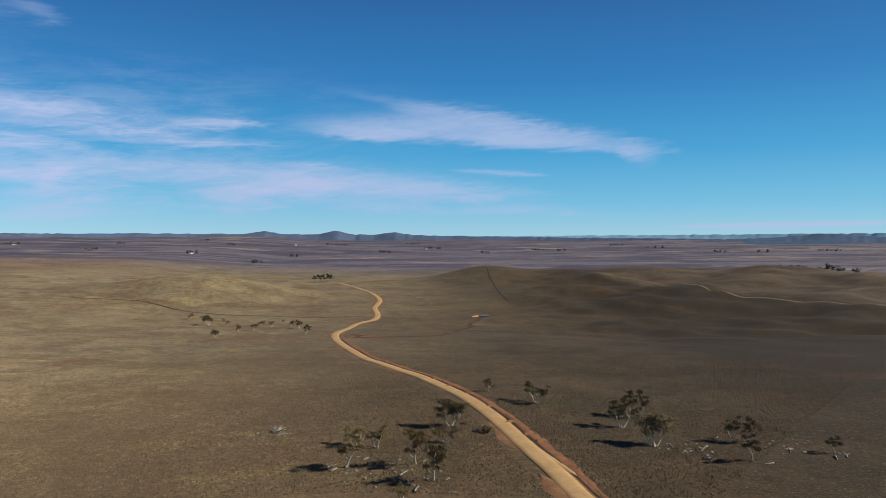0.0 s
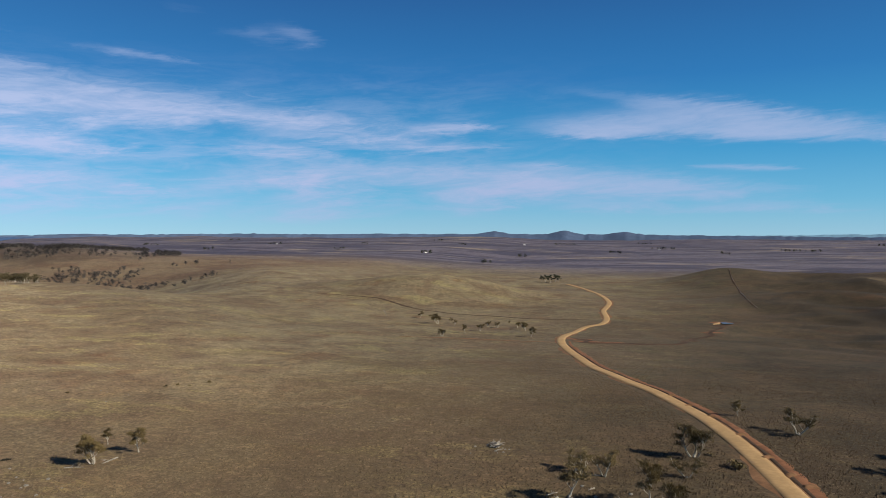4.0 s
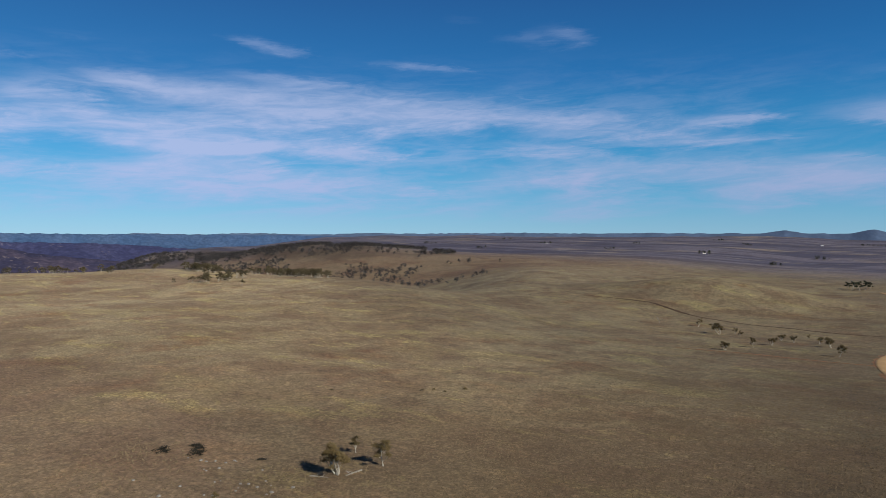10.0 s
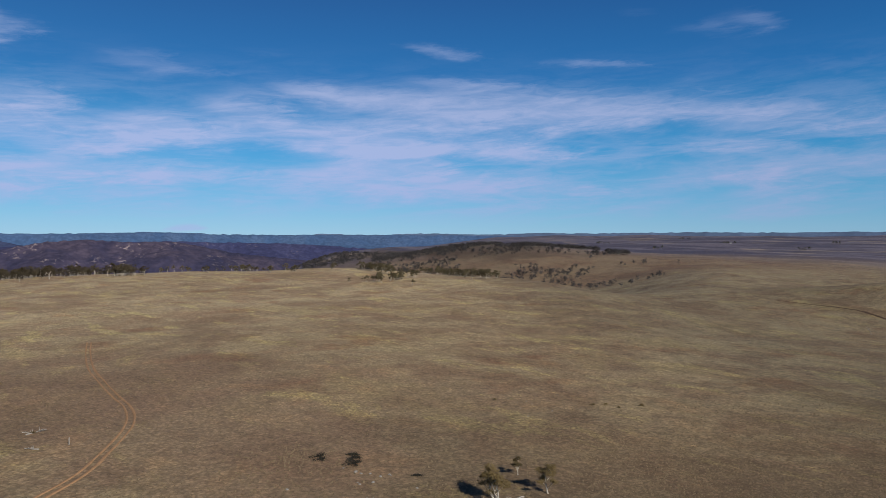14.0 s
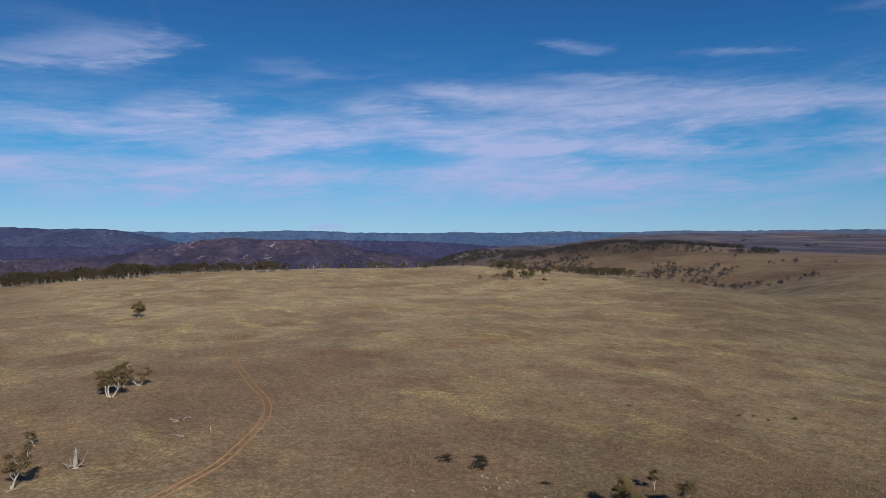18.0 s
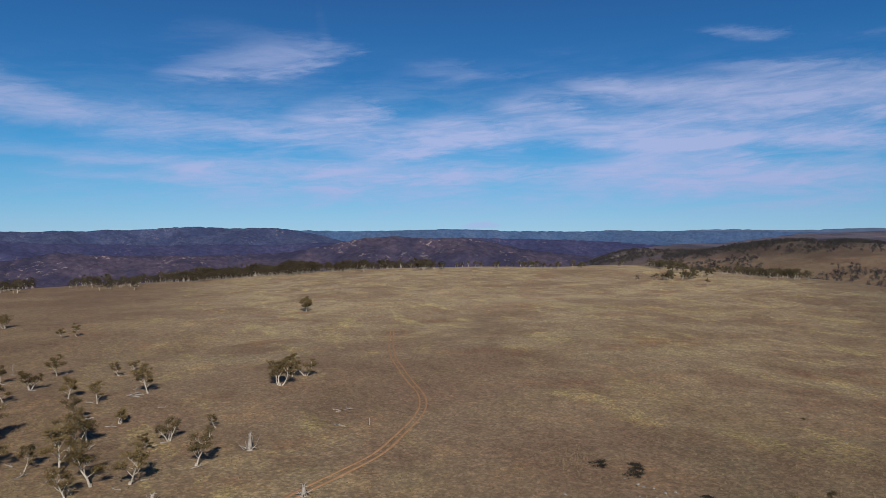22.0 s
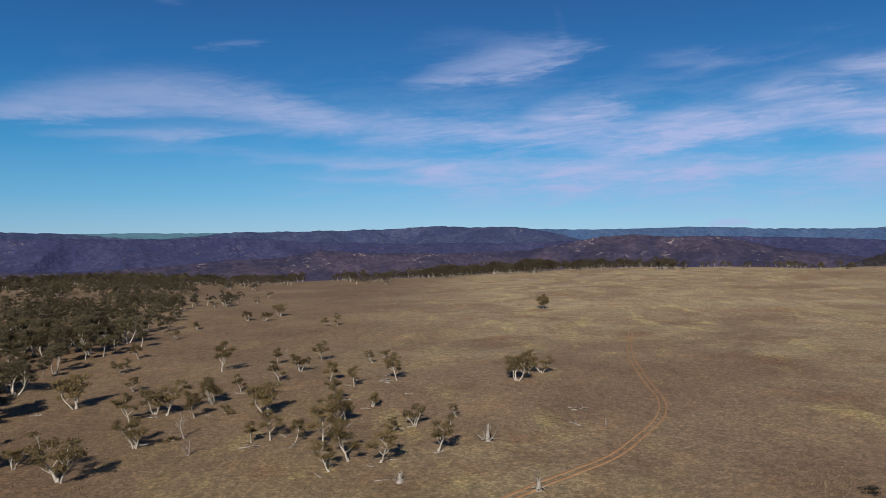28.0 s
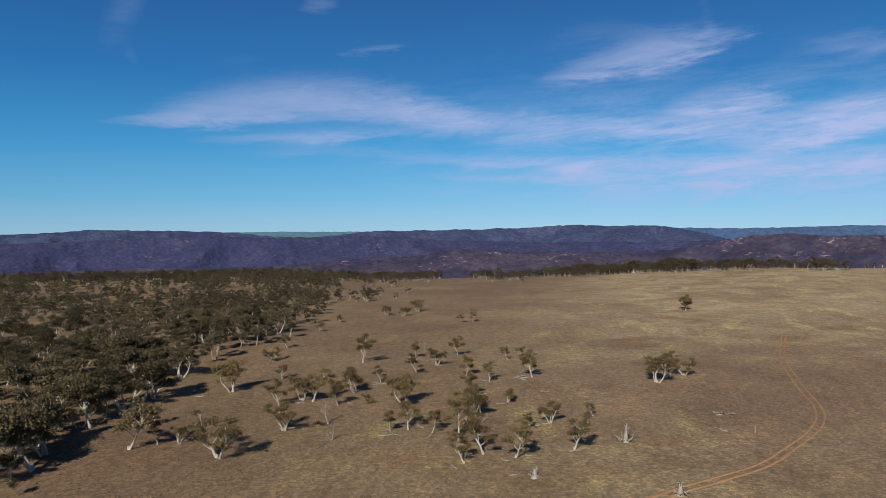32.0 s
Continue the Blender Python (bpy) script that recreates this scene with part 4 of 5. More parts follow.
def leaves(rng, ends, per, size, flat, verts, faces, wide=1.0):
    for p, _ in ends:
        rx, rz = rng.uniform(0.6, 1.15) * wide, rng.uniform(0.35, 0.6) * flat * wide
        for _n in range(int(per * rng.uniform(0.6, 1.3))):
            q = Vector((rng.gauss(0, 0.55) * rx, rng.gauss(0, 0.55) * rx, rng.gauss(0.15, 0.6) * rz))
            a = Vector((rng.uniform(-1, 1), rng.uniform(-1, 1), rng.uniform(-1.0, 0.7))).normalized()
            b = a.orthogonal().normalized()
            b = (b + a.cross(b) * rng.uniform(-1, 1)).normalized()
            s = size * rng.uniform(0.6, 1.3)
            c, i = p + q, len(verts)
            verts += [c - a * s, c - b * s * 0.55, c + a * s, c + b * s * 0.55]
            faces.append((i, i + 1, i + 2, i + 3))


def gum_meshes(seed, stems=1, per=70, alive=True, low=0.32, reach=1.0):
    """Snow gum about 8 m high: crooked pale stems, limbs along their upper part, leaf clumps at the limbs' ends."""
    rng = random.Random(seed)
    tv, tf, cv, cf, clumps = [], [], [], [], []
    first = rng.uniform(0, 6.28)
    for n in range(stems):
        a = first + n * 6.283 / stems + rng.uniform(-0.5, 0.5)
        out = Vector((math.cos(a), math.sin(a), 0))
        p = out * (0.25 * (stems > 1)) + Vector((0, 0, -0.35))
        d = (Vector((0, 0, 1)) + out * (rng.uniform(0.05, 0.25) + rng.uniform(0.2, 0.45) * (stems > 1))).normalized()
        tall, thick = rng.uniform(4.6, 5.8) * (1 - 0.12 * n), rng.uniform(0.15, 0.2)
        path = [p]
        for i in range(8):
            d = (d + Vector((rng.uniform(-1, 1), rng.uniform(-1, 1), rng.uniform(0.0, 0.5))) * 0.26).normalized()
            p = p + d * tall / 8
            path.append(p)
        tube(path, [thick * (1 - 0.098 * i) for i in range(9)], 7, tv, tf)
        clumps.append((p, 1.0))
        turn = rng.uniform(0, 6.28)
        limbs = rng.choice((7, 8, 9)) - 2 * (stems > 1)
        for k in range(limbs):
            u = low + (0.95 - low) * (k + rng.uniform(0, 0.9)) / limbs
            j = min(7, int(u * 8))
            q = path[j].lerp(path[j + 1], u * 8 - j)
            turn += 2.4 + rng.uniform(-0.5, 0.5)
            side = Vector((math.cos(turn), math.sin(turn), rng.uniform(0.5, 1.2))).normalized()
            long = rng.uniform(1.6, 2.8) * (1.1 - 0.4 * u) * reach
            limb = [q]
            for i in range(4):
                side = (side + Vector((rng.uniform(-1, 1), rng.uniform(-1, 1), rng.uniform(-0.4, 0.9))) * 0.28).normalized()
                q = q + side * long / 4
                limb.append(q)
            tube(limb, [thick * f * (1.1 - 0.5 * u) for f in (0.5, 0.4, 0.3, 0.2, 0.1)], 5, tv, tf)
            clumps.append((q, 1.0))
            for i in (2, 3):
                side = (side + Vector((rng.uniform(-1, 1), rng.uniform(-1, 1), rng.uniform(-0.2, 0.8)))).normalized()
                tip = limb[i] + side * rng.uniform(0.5, 1.0) * reach
                tube([limb[i], limb[i].lerp(tip, 0.5) + Vector((0, 0, 0.06)), tip], [0.05, 0.035, 0.015], 4, tv, tf)
                clumps.append((tip, 0.8))
    if alive:
        for p, k in clumps:
            if rng.random() < 0.9:
                leaves(rng, [(p, 0)], per * k * 1.35, 0.135, 0.8, cv, cf, 0.88 * k)
    tube([Vector((0, 0, -0.3)), Vector((0, 0, 0.1)), Vector((0, 0, 0.45))], [0.3, 0.22, 0.14], 7, tv, tf)
    high = sorted(v.z for v in (cv or tv))[int(len(cv or tv) * 0.995) - 1]
    tv, cv = [v * (8.0 / high) for v in tv], [v * (8.0 / high) for v in cv]
    trunk = mesh_of("trunk", tv, tf, BARK if alive else DEADWOOD, True)
    return trunk, mesh_of("crown", cv, cf, LEAF) if alive else None


def thing(name, label, category, group=""):
    return tagged(new(name), label, category, group)


def child(name, mesh, parent, label=""):
    ob = new(name, mesh)
    ob.parent = parent
    return tagged(ob, label)


def upright(x, y, scale=1.0, turn=0.0, sink=0.05):
    return Matrix.Translation((x, y, float(height(x, y)) - sink)) @ Matrix.Rotation(radians(turn), 4, "Z") @ Matrix.Diagonal((scale, scale, scale, 1))


def plant(kind, x, y, scale, turn, name, label, category, group):
    root = thing(name, label, category, group)
    root.matrix_basis = upright(x, y, scale, turn)
    child("trunk", kind[0], root)
    if kind[1]:
        child("crown", kind[1], root)
    return root


GUMS = [gum_meshes(100 + n, stems, per, True, low, reach) for n, (stems, per, low, reach) in enumerate(((1, 120, 0.3, 1.15), (2, 95, 0.24, 0.95), (1, 130, 0.24, 1.25), (3, 75, 0.3, 0.9), (1, 105, 0.36, 1.3), (2, 100, 0.22, 1.0), (1, 115, 0.26, 1.1), (2, 85, 0.34, 1.1), (3, 80, 0.26, 0.95), (1, 145, 0.24, 1.2)))]
ROUND_GUM = gum_meshes(113, 2, 230, True, 0.2, 0.9)
DEADS = [gum_meshes(201, 1, 0, False, 0.4, 0.8), gum_meshes(202, 2, 0, False, 0.35, 0.8), gum_meshes(203, 1, 0, False, 0.5, 0.7)]
pick = random.Random(5)
ROAD_GUMS = [(15.2, 237.2, 4.1), (28.2, 218.6, 5.7), (47.1, 190, 6.9), (53.6, 202.1, 6.9), (50.8, 172.9, 6.9), (71, 179, 6.1), (76.7, 176.6, 6.1), (69.4, 161.8, 6.1), (92, 169.1, 3.9), (2.5, 187.6, 6.8), (0.8, 172.2, 3.8), (-20.6, 154.9, 7.8), (-15.1, 168.2, 4.7), (-5.8, 156.3, 7.5), (-1.7, 145.9, 7.3), (-21.1, 170.7, 3.8), (-7.4, 133.9, 3.3)]
CREEK_GUMS = [(-193.1, 552.8, 5.8), (-168, 521.9, 6.7), (-162.7, 535.1, 3.9), (-136.4, 434.1, 4.2), (-153.6, 515.8, 4.1), (-129.8, 461.1, 5.2), (-126, 483.9, 4.2), (-130.1, 520.1, 3.7), (-121.8, 515.9, 3.7), (-120.6, 547, 3), (-109.2, 522.8, 3.7), (-99.4, 504.3, 5.5), (-85.7, 452.9, 6)]
PINES = [(-182.9, 1030, 6.4), (-174.8, 1015.1, 7.9), (-165.5, 1002.5, 8.5), (-160.6, 1010.4, 8.6), (-157, 1018.1, 7.1)]
GROUP_B = [(-123.3, 144.5, 5.8), (-119.5, 154.4, 5.4), (-131.2, 157.6, 3.8), (-128.1, 118.5, 2.3)]
PADDOCK = [(-269.7, 67, 6.9), (-279.7, 71.6, 7.1), (-283.5, 76.2, 5.2), (-516.8, 94.2, 7.9), (-220.5, 48.7, 3.1), (-188.2, 46, 7), (-211.5, 38.4, 4.3), (-203.6, 33.9, 3.4), (-179.6, 34.1, 6.9), (-180.4, 26.8, 8.2), (-173.4, 24.1, 5.5), (-230.4, 24.2, 3.3), (-189.5, 19.1, 8.1), (-211.8, 19.8, 6.6), (-232.7, 13.4, 6.2), (-253.8, 14.5, 5.4), (-263.3, 4.8, 5.7), (-310.9, -9.2, 6.6), (-283.4, -11, 5.2), (-262, -12.3, 6.2), (-300.7, -24.1, 5.3), (-303.8, 12.4, 4.4), (-315.5, 15.5, 3), (-265, 26.8, 7.5)]
PADDOCK2 = [(-283.7, -39.9, 9.4), (-250.6, -56.9, 4.3), (-246.7, -20, 5.1), (-211.9, -38.4, 6.9), (-221.3, -35.7, 6.1), (-219.8, -31.6, 8.1), (-232.2, -23.4, 6.3), (-216.1, -22.3, 6.5), (-189.5, -25.6, 5.8), (-217.9, -2.5, 7.3), (-195.3, 5, 5.9), (-193, 1.1, 4.5), (-194, 11.5, 4.7), (-282.5, -77, 4.5), (-312.3, -85.5, 5.5), (-365.5, -93.4, 4), (-405.8, -99.1, 3.5), (-416.6, -31.7, 4.3), (-421, -25.9, 5.6), (-444.6, -84.4, 4.8), (-441.7, -73.8, 4.7), (-465.8, -70.8, 6.3), (-221, -15.6, 2.1), (-254.7, -41.2, 2.3), (-228.7, -62.9, 8.1), (-167.1, -53.3, 9.7), (-165.7, -29.8, 7.9), (-173.5, -44.5, 4), (-171.7, -49, 4.9)]
DEAD = [(-196.9, 57.2, 6), (-167.5, 39.6, 3), (-183.1, -10.2, 3.8), (-197, -17, 6.7), (-326.9, -27.7, 3.6), (-195, -19.1, 2.4)]
DEAD2 = [(-219.7, 548.2, 5.4)]
LOGS = [(-245.1, 33.1, 1.4), (-264.5, 22.9, 1.1), (-273.7, 22.5, 1.2), (-260.5, 23.5, 1.1), (-229.7, 81, 1), (-228.4, 82.9, 1), (-212.2, 79.6, 0.9), (-189.5, -99.7, 1.1), (-219.8, -69.5, 1.3), (-261.7, -32.1, 1), (-319.1, -25.8, 1.2)]
DARK_BUSH = [(-164.8, 129.3, 1.4), (-161.4, 136.5, 1.2), (-158.3, 133.7, 1.4), (-144.1, 141, 1.8)]
SMALL_BUSH = [(-155.8, 231.4, 1.1), (-162.7, 223.4, 0.9), (-164.2, 219.5, 0.9), (-157.8, 223.4, 0.7), (-186.8, 200.6, 0.8)]
MOUNDS = [(-28, 321), (-18, 295), (-5, 265), (0, 248), (6, 232), (12, 212), (16, 193), (19, 181), (22, 175)]


TALL_GUMS = [gum_meshes(120 + n, stems, per, True, low, reach) for n, (stems, per, low, reach) in enumerate(((1, 150, 0.42, 0.8), (1, 130, 0.5, 0.75), (2, 110, 0.45, 0.75), (1, 160, 0.38, 0.95), (2, 100, 0.4, 0.7), (1, 90, 0.5, 0.85)))]
WOOD_GUMS = []
# darker woodland copies: shade put into leaf colour and every third trunk's bark
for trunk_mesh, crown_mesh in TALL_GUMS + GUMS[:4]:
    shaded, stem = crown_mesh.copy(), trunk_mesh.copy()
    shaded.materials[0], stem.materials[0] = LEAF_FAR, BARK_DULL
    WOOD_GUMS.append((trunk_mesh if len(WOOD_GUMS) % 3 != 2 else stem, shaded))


def grove(places, label, group, seed, shrink=1.08, kinds=None):
    rng = random.Random(seed)
    for x, y, h in places:
        plant(ROUND_GUM if x < -500 and kinds is None else rng.choice(kinds or GUMS), x, y, h * shrink / 8, rng.uniform(0, 360), "gum_tree", label, "tree", group)


grove(ROAD_GUMS, "snow gum with white trunk and olive crown beside the road", "gum trees by the road", 1)
grove(CREEK_GUMS, "small olive gum tree on the creek flat", "gum trees on the creek flat", 2)
grove(GROUP_B, "leaning snow gum with white forked trunk and thin crown", "gum trees among the rocks", 3)
grove(PADDOCK, "snow gum with pale trunk on bare red-brown pasture", "gum trees on the pasture", 4, 1.2)
grove(PADDOCK2, "snow gum with pale limbs and brown-green crown", "gum trees on the pasture", 6, 1.2)
PINE_CROWN = GUMS[2][1].copy()
PINE_CROWN.materials[0] = LEAF_DARK
for (x, y, h), k in zip(DEAD[2:] + DEAD2, (1, 0, 0, 1, 2)):
    plant(DEADS[k], x, y, h / 8, pick.uniform(0, 360), "dead_tree", "bleached dead gum tree without leaves", "dead tree", "dead trees")

# the wood on the slope: single trees near, the rest joined
WOOD = [(-129, -70), (-139, -60), (-158, -67), (-185, -72), (-227, -84), (-260, -100), (-294, -104), (-329, -96), (-370, -102), (-458, -131), (-570, -187), (-734, -222), (-828, -210), (-890, -350), (-800, -560), (-640, -720), (-150, -260)]


def inside(x, y, poly):
    hit = False
    for (ax, ay), (bx, by) in zip(poly, poly[1:] + poly[:1]):
        if (ay > y) != (by > y) and x < (bx - ax) * (y - ay) / (by - ay) + ax:
            hit = not hit
    return hit


def wood_places():
    rng = random.Random(8)
    out, cells = [], {}
    for _n in range(60000):
        x, y = rng.uniform(-890, -120), rng.uniform(-720, -55)
        az = math.degrees(math.atan2(-(x + 25), y - 57))
        if az > 142 or not inside(x, y, WOOD):
            continue
        drift, reach = float(vnoise(x / 22, y / 22, 71)), math.hypot(x + 25, y - 57)
        if drift < -0.05 and rng.random() < 0.93:
            continue
        if 570 < reach < 840 and (drift < 0.25 or rng.random() < 0.4):
            continue
        gap, key = 7.4, (int(x // 9), int(y // 9))
        if any((x - q[0]) ** 2 + (y - q[1]) ** 2 < gap * gap for i in (-1, 0, 1) for j in (-1, 0, 1) for q in cells.get((key[0] + i, key[1] + j), ())):
            continue
        cells.setdefault(key, []).append((x, y))
        out.append((x, y, rng.uniform(6.5, 12.0)))
    return sorted(out, key=lambda q: math.hypot(q[0] + 120, q[1] + 30))


WOOD_EDGE = [(-160.5, -80.8, 11.4), (-171.8, -84.2, 16), (-188.9, -77.3, 13.3), (-180.3, -78, 9.7), (-175.3, -80.4, 8), (-185.7, -61.4, 6.3), (-143.6, -62.4, 8.1), (-137.6, -55.1, 5.1)]
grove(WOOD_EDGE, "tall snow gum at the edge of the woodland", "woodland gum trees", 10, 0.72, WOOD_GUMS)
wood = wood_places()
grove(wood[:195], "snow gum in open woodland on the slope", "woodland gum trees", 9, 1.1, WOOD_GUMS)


def scatter(name, proto, places, material):
    """One mesh of many turned and scaled copies: places hold x, y, z, scale, turn, squash."""
    pv, pf = np.array([tuple(v) for v in proto[0]]), np.array(proto[1])
    q = np.array(places)
    c, s = np.cos(q[:, 4]), np.sin(q[:, 4])
    V = np.empty((len(q), len(pv), 3))
    V[:, :, 0] = q[:, 0:1] + q[:, 3:4] * (pv[:, 0] * c[:, None] - pv[:, 1] * s[:, None])
    V[:, :, 1] = q[:, 1:2] + q[:, 3:4] * (pv[:, 0] * s[:, None] + pv[:, 1] * c[:, None])
    V[:, :, 2] = q[:, 2:3] + (q[:, 3] * q[:, 5])[:, None] * pv[:, 2]
    F = (pf[None] + (np.arange(len(q)) * len(pv))[:, None, None]).reshape(-1, 4)
    me = bpy.data.meshes.new(name)
    me.vertices.add(V.size // 3)
    me.vertices.foreach_set("co", V.astype(np.float32).ravel())
    me.loops.add(F.size)
    me.loops.foreach_set("vertex_index", F.astype(np.int32).ravel())
    me.polygons.add(len(F))
    me.polygons.foreach_set("loop_start", np.arange(0, F.size, 4, dtype=np.int32))
    me.materials.append(material)
    me.update(calc_edges=True)
    return me


def light_gum(seed, per, size):
    rng = random.Random(seed)
    tv, tf, ends, cv, cf = [], [], [], [], []
    grow(rng, Vector((0, 0, -0.3)), Vector((0.1, 0, 1)).normalized(), 2.6, 0.3, 0, 1, tv, tf, ends, 1.0)
    tips = [(p + Vector((rng.uniform(-1.6, 1.6), rng.uniform(-1.6, 1.6), rng.uniform(-0.6, 2.6))), 0) for p, _ in ends * 4]
    leaves(rng, tips, per, size, 0.9, cv, cf, 0.95)
    high = max(v.z for v in cv)
    return [v * (8 / high) for v in tv], tf, [v * (8 / high) for v in cv], cf


FAR_GUMS = [light_gum(300 + n, 28, 0.34) for n in range(4)]


def woodland(name, places, label, seed, leaf, bark=None):
    rng = random.Random(seed)
    sets = [[] for _ in FAR_GUMS]
    for x, y, h in places:
        sets[rng.randrange(len(sets))].append((x, y, float(height(x, y)) - 0.1, h / 8, rng.uniform(0, 6.28), rng.uniform(0.85, 1.1)))
    root = tagged(new(name), label, "woodland", kind="stuff")
    for proto, q in zip(FAR_GUMS, sets):
        if q:
            child("trunks", scatter("trunks", proto[:2], q, bark or BARK_DULL), root)
            child("crowns", scatter("crowns", proto[2:], q, leaf), root)
    return root


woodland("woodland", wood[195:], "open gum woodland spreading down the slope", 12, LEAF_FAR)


def fan(a0, a1, r0, r1, count, seed, patch=60.0, keep=-0.1, high=(6, 10)):
    """Scattered tree places in a sector of the plan, in drifts."""
    rng = random.Random(seed)
    out = []
    while len(out) < count:
        a, r = radians(rng.uniform(a0, a1)), math.sqrt(rng.uniform(r0 * r0, r1 * r1))
        x, y = -25 - math.sin(a) * r, 57 + math.cos(a) * r
        rim = min(math.degrees(a) - a0, a1 - math.degrees(a)) / (a1 - a0), min(r - r0, r1 - r) / (r1 - r0)
        thin = max(0.0, 0.28 - min(rim)) * 3.0
        if float(vnoise(x / patch, y / patch, seed)) + 0.5 * float(vnoise(x / patch * 2.7, y / patch * 2.7, seed + 5)) > keep + thin * rng.uniform(0.4, 1.2):
            out.append((x, y, rng.uniform(*high)))
    return out


def ridge_wood(count):
    """Close forest along the crest of the ridge beyond the creek valley."""
    rng = random.Random(88)
    out = []
    while len(out) < count:
        u = rng.uniform(0, 1)
        a, d = radians(58 - 21.5 * u), 1880 - 400 * u + rng.gauss(0, 45 + 45 * (1 - u))
        x, y = -25 - math.sin(a) * d, 57 + math.cos(a) * d
        if float(vnoise(x / 80, y / 80, 89)) > -0.45 + 0.5 * u:
            out.append((x, y, rng.uniform(7, 11)))
    return out


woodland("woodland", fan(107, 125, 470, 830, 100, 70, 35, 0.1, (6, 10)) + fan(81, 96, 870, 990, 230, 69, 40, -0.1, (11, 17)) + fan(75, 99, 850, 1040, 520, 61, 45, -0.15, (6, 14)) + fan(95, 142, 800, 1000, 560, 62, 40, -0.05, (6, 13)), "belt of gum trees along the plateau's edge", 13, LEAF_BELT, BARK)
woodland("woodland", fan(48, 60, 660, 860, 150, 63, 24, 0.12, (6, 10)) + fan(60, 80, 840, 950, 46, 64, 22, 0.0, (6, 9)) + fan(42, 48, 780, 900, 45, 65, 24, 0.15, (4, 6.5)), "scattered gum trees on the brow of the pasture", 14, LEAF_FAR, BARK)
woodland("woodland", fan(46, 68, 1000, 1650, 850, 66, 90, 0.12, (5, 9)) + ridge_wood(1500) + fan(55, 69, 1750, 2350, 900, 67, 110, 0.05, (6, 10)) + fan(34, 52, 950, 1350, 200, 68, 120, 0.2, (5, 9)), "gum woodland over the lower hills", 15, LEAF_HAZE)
belts = random.Random(77)
rows = []
for a, r, n in ((14, 1450, 6), (19, 1800, 9), (11, 1900, 8), (26, 2000, 6), (31, 2500, 10), (4, 2200, 8), (0.5, 2700, 14), (-4, 2300, 6), (-9, 2600, 22), (-17, 2900, 12), (-28, 1190, 16), (-31, 1150, 20), (-22, 2400, 10), (36, 2200, 7), (40, 2700, 9), (8, 3100, 14), (16, 2600, 6), (-14, 3300, 10), (34, 3200, 8), (2, 3400, 9), (18, 3300, 8), (24, 2700, 5), (-25, 2300, 8), (-29, 2700, 14)):
    for k in range(n):
        t = radians(a + belts.uniform(-0.012, 0.012) * n * 5)
        d = r * (1 + belts.uniform(-0.006, 0.006))
        rows.append((-25 - math.sin(t) * d, 57 + math.cos(t) * d, belts.uniform(6, 11)))
woodland("windbreaks", rows, "dark shelter belts of pines on the far plain", 16, LEAF_DARK)
for x, y, h in PINES:
    plant((GUMS[2][0], PINE_CROWN), x, y, h * 1.3 / 8, pick.uniform(0, 360), "pine_tree", "dark green shelter pine beside the road", "tree", "pines by the road")



# ---- small things ----
def pebble(seed, rough=0.25):
    bm = bmesh.new()
    bmesh.ops.create_icosphere(bm, subdivisions=2, radius=0.5)
    rng = random.Random(seed)
    shift = Vector((rng.uniform(0, 9), rng.uniform(0, 9), rng.uniform(0, 9)))
    for v in bm.verts:
        v.co *= 1 + rough * noise.noise(v.co * 2.2 + shift)
        v.co.z = v.co.z * 0.7 + 0.12
    me = bpy.data.meshes.new("rock")
    bm.to_mesh(me)
    bm.free()
    me.materials.append(GRANITE)
    return me


ROCKS = [pebble(n) for n in range(5)]
rocky = random.Random(31)
for cx, cy, spread, count in ((-150, 128, 13, 14), (-41, 181, 5, 8), (58, 172, 7, 16), (-12, 150, 9, 26), (82, 170, 9, 16), (-170, 205, 10, 6), (-128, 128, 14, 24), (-112, 112, 9, 14)):
    for _n in range(count):
        x, y, s = cx + rocky.gauss(0, spread * 0.6), cy + rocky.gauss(0, spread * 0.5), rocky.uniform(0.35, 0.95)
        ob = tagged(new("rock", rocky.choice(ROCKS)), "weathered grey granite rock half sunk in grass", "rock", "granite rocks")
        ob.matrix_basis = upright(x, y, s, rocky.uniform(0, 360), 0.12 * s)


def fallen(seed, long):
    """A fallen trunk with a few broken limbs, lying on the ground."""
    rng = random.Random(seed)
    root = []
    v, f = [], []
    n = 6
    path = [Vector((long * (i / n - 0.5), rng.uniform(-0.15, 0.15), 0.26 + rng.uniform(-0.04, 0.1))) for i in range(n + 1)]
    tube(path, [0.3 - 0.2 * i / n for i in range(n + 1)], 7, v, f)
    root.append(("trunk", mesh_of("trunk", v, f, DEADWOOD, True)))
    for k in range(rng.choice((3, 4, 5))):
        v, f = [], []
        p = path[rng.randrange(2, n)]
        d = Vector((rng.uniform(0.1, 0.8), rng.choice((-1, 1)) * rng.uniform(0.4, 1), rng.uniform(0.1, 0.9))).normalized()
        q = [p, p + d * long * 0.14 + Vector((0, 0, 0.05)), p + d * long * 0.27 + Vector((rng.uniform(-0.3, 0.3), 0, 0.1))]
        tube(q, [0.12, 0.08, 0.03], 5, v, f)
        root.append(("branch", mesh_of("branch", v, f, DEADWOOD, True)))
    return root


FALLEN = [fallen(400 + n, L) for n, L in enumerate((5.5, 4.0, 7.0, 3.2))]
lying = random.Random(41)
LYING = [(x, y) for x, y, _h in LOGS] + [(-40, 180.5), (-3, 146), (-8, 150), (-24, 156), (-17, 160), (-5, 141), (2, 139), (55, 173), (62, 171), (75, 175), (82, 170), (90, 165)] + [(x + 2.5, y - 2) for x, y, _h in (PADDOCK2[3], PADDOCK2[5], PADDOCK2[7], PADDOCK[1], PADDOCK[8], PADDOCK[23])]
near_trees = random.Random(47)
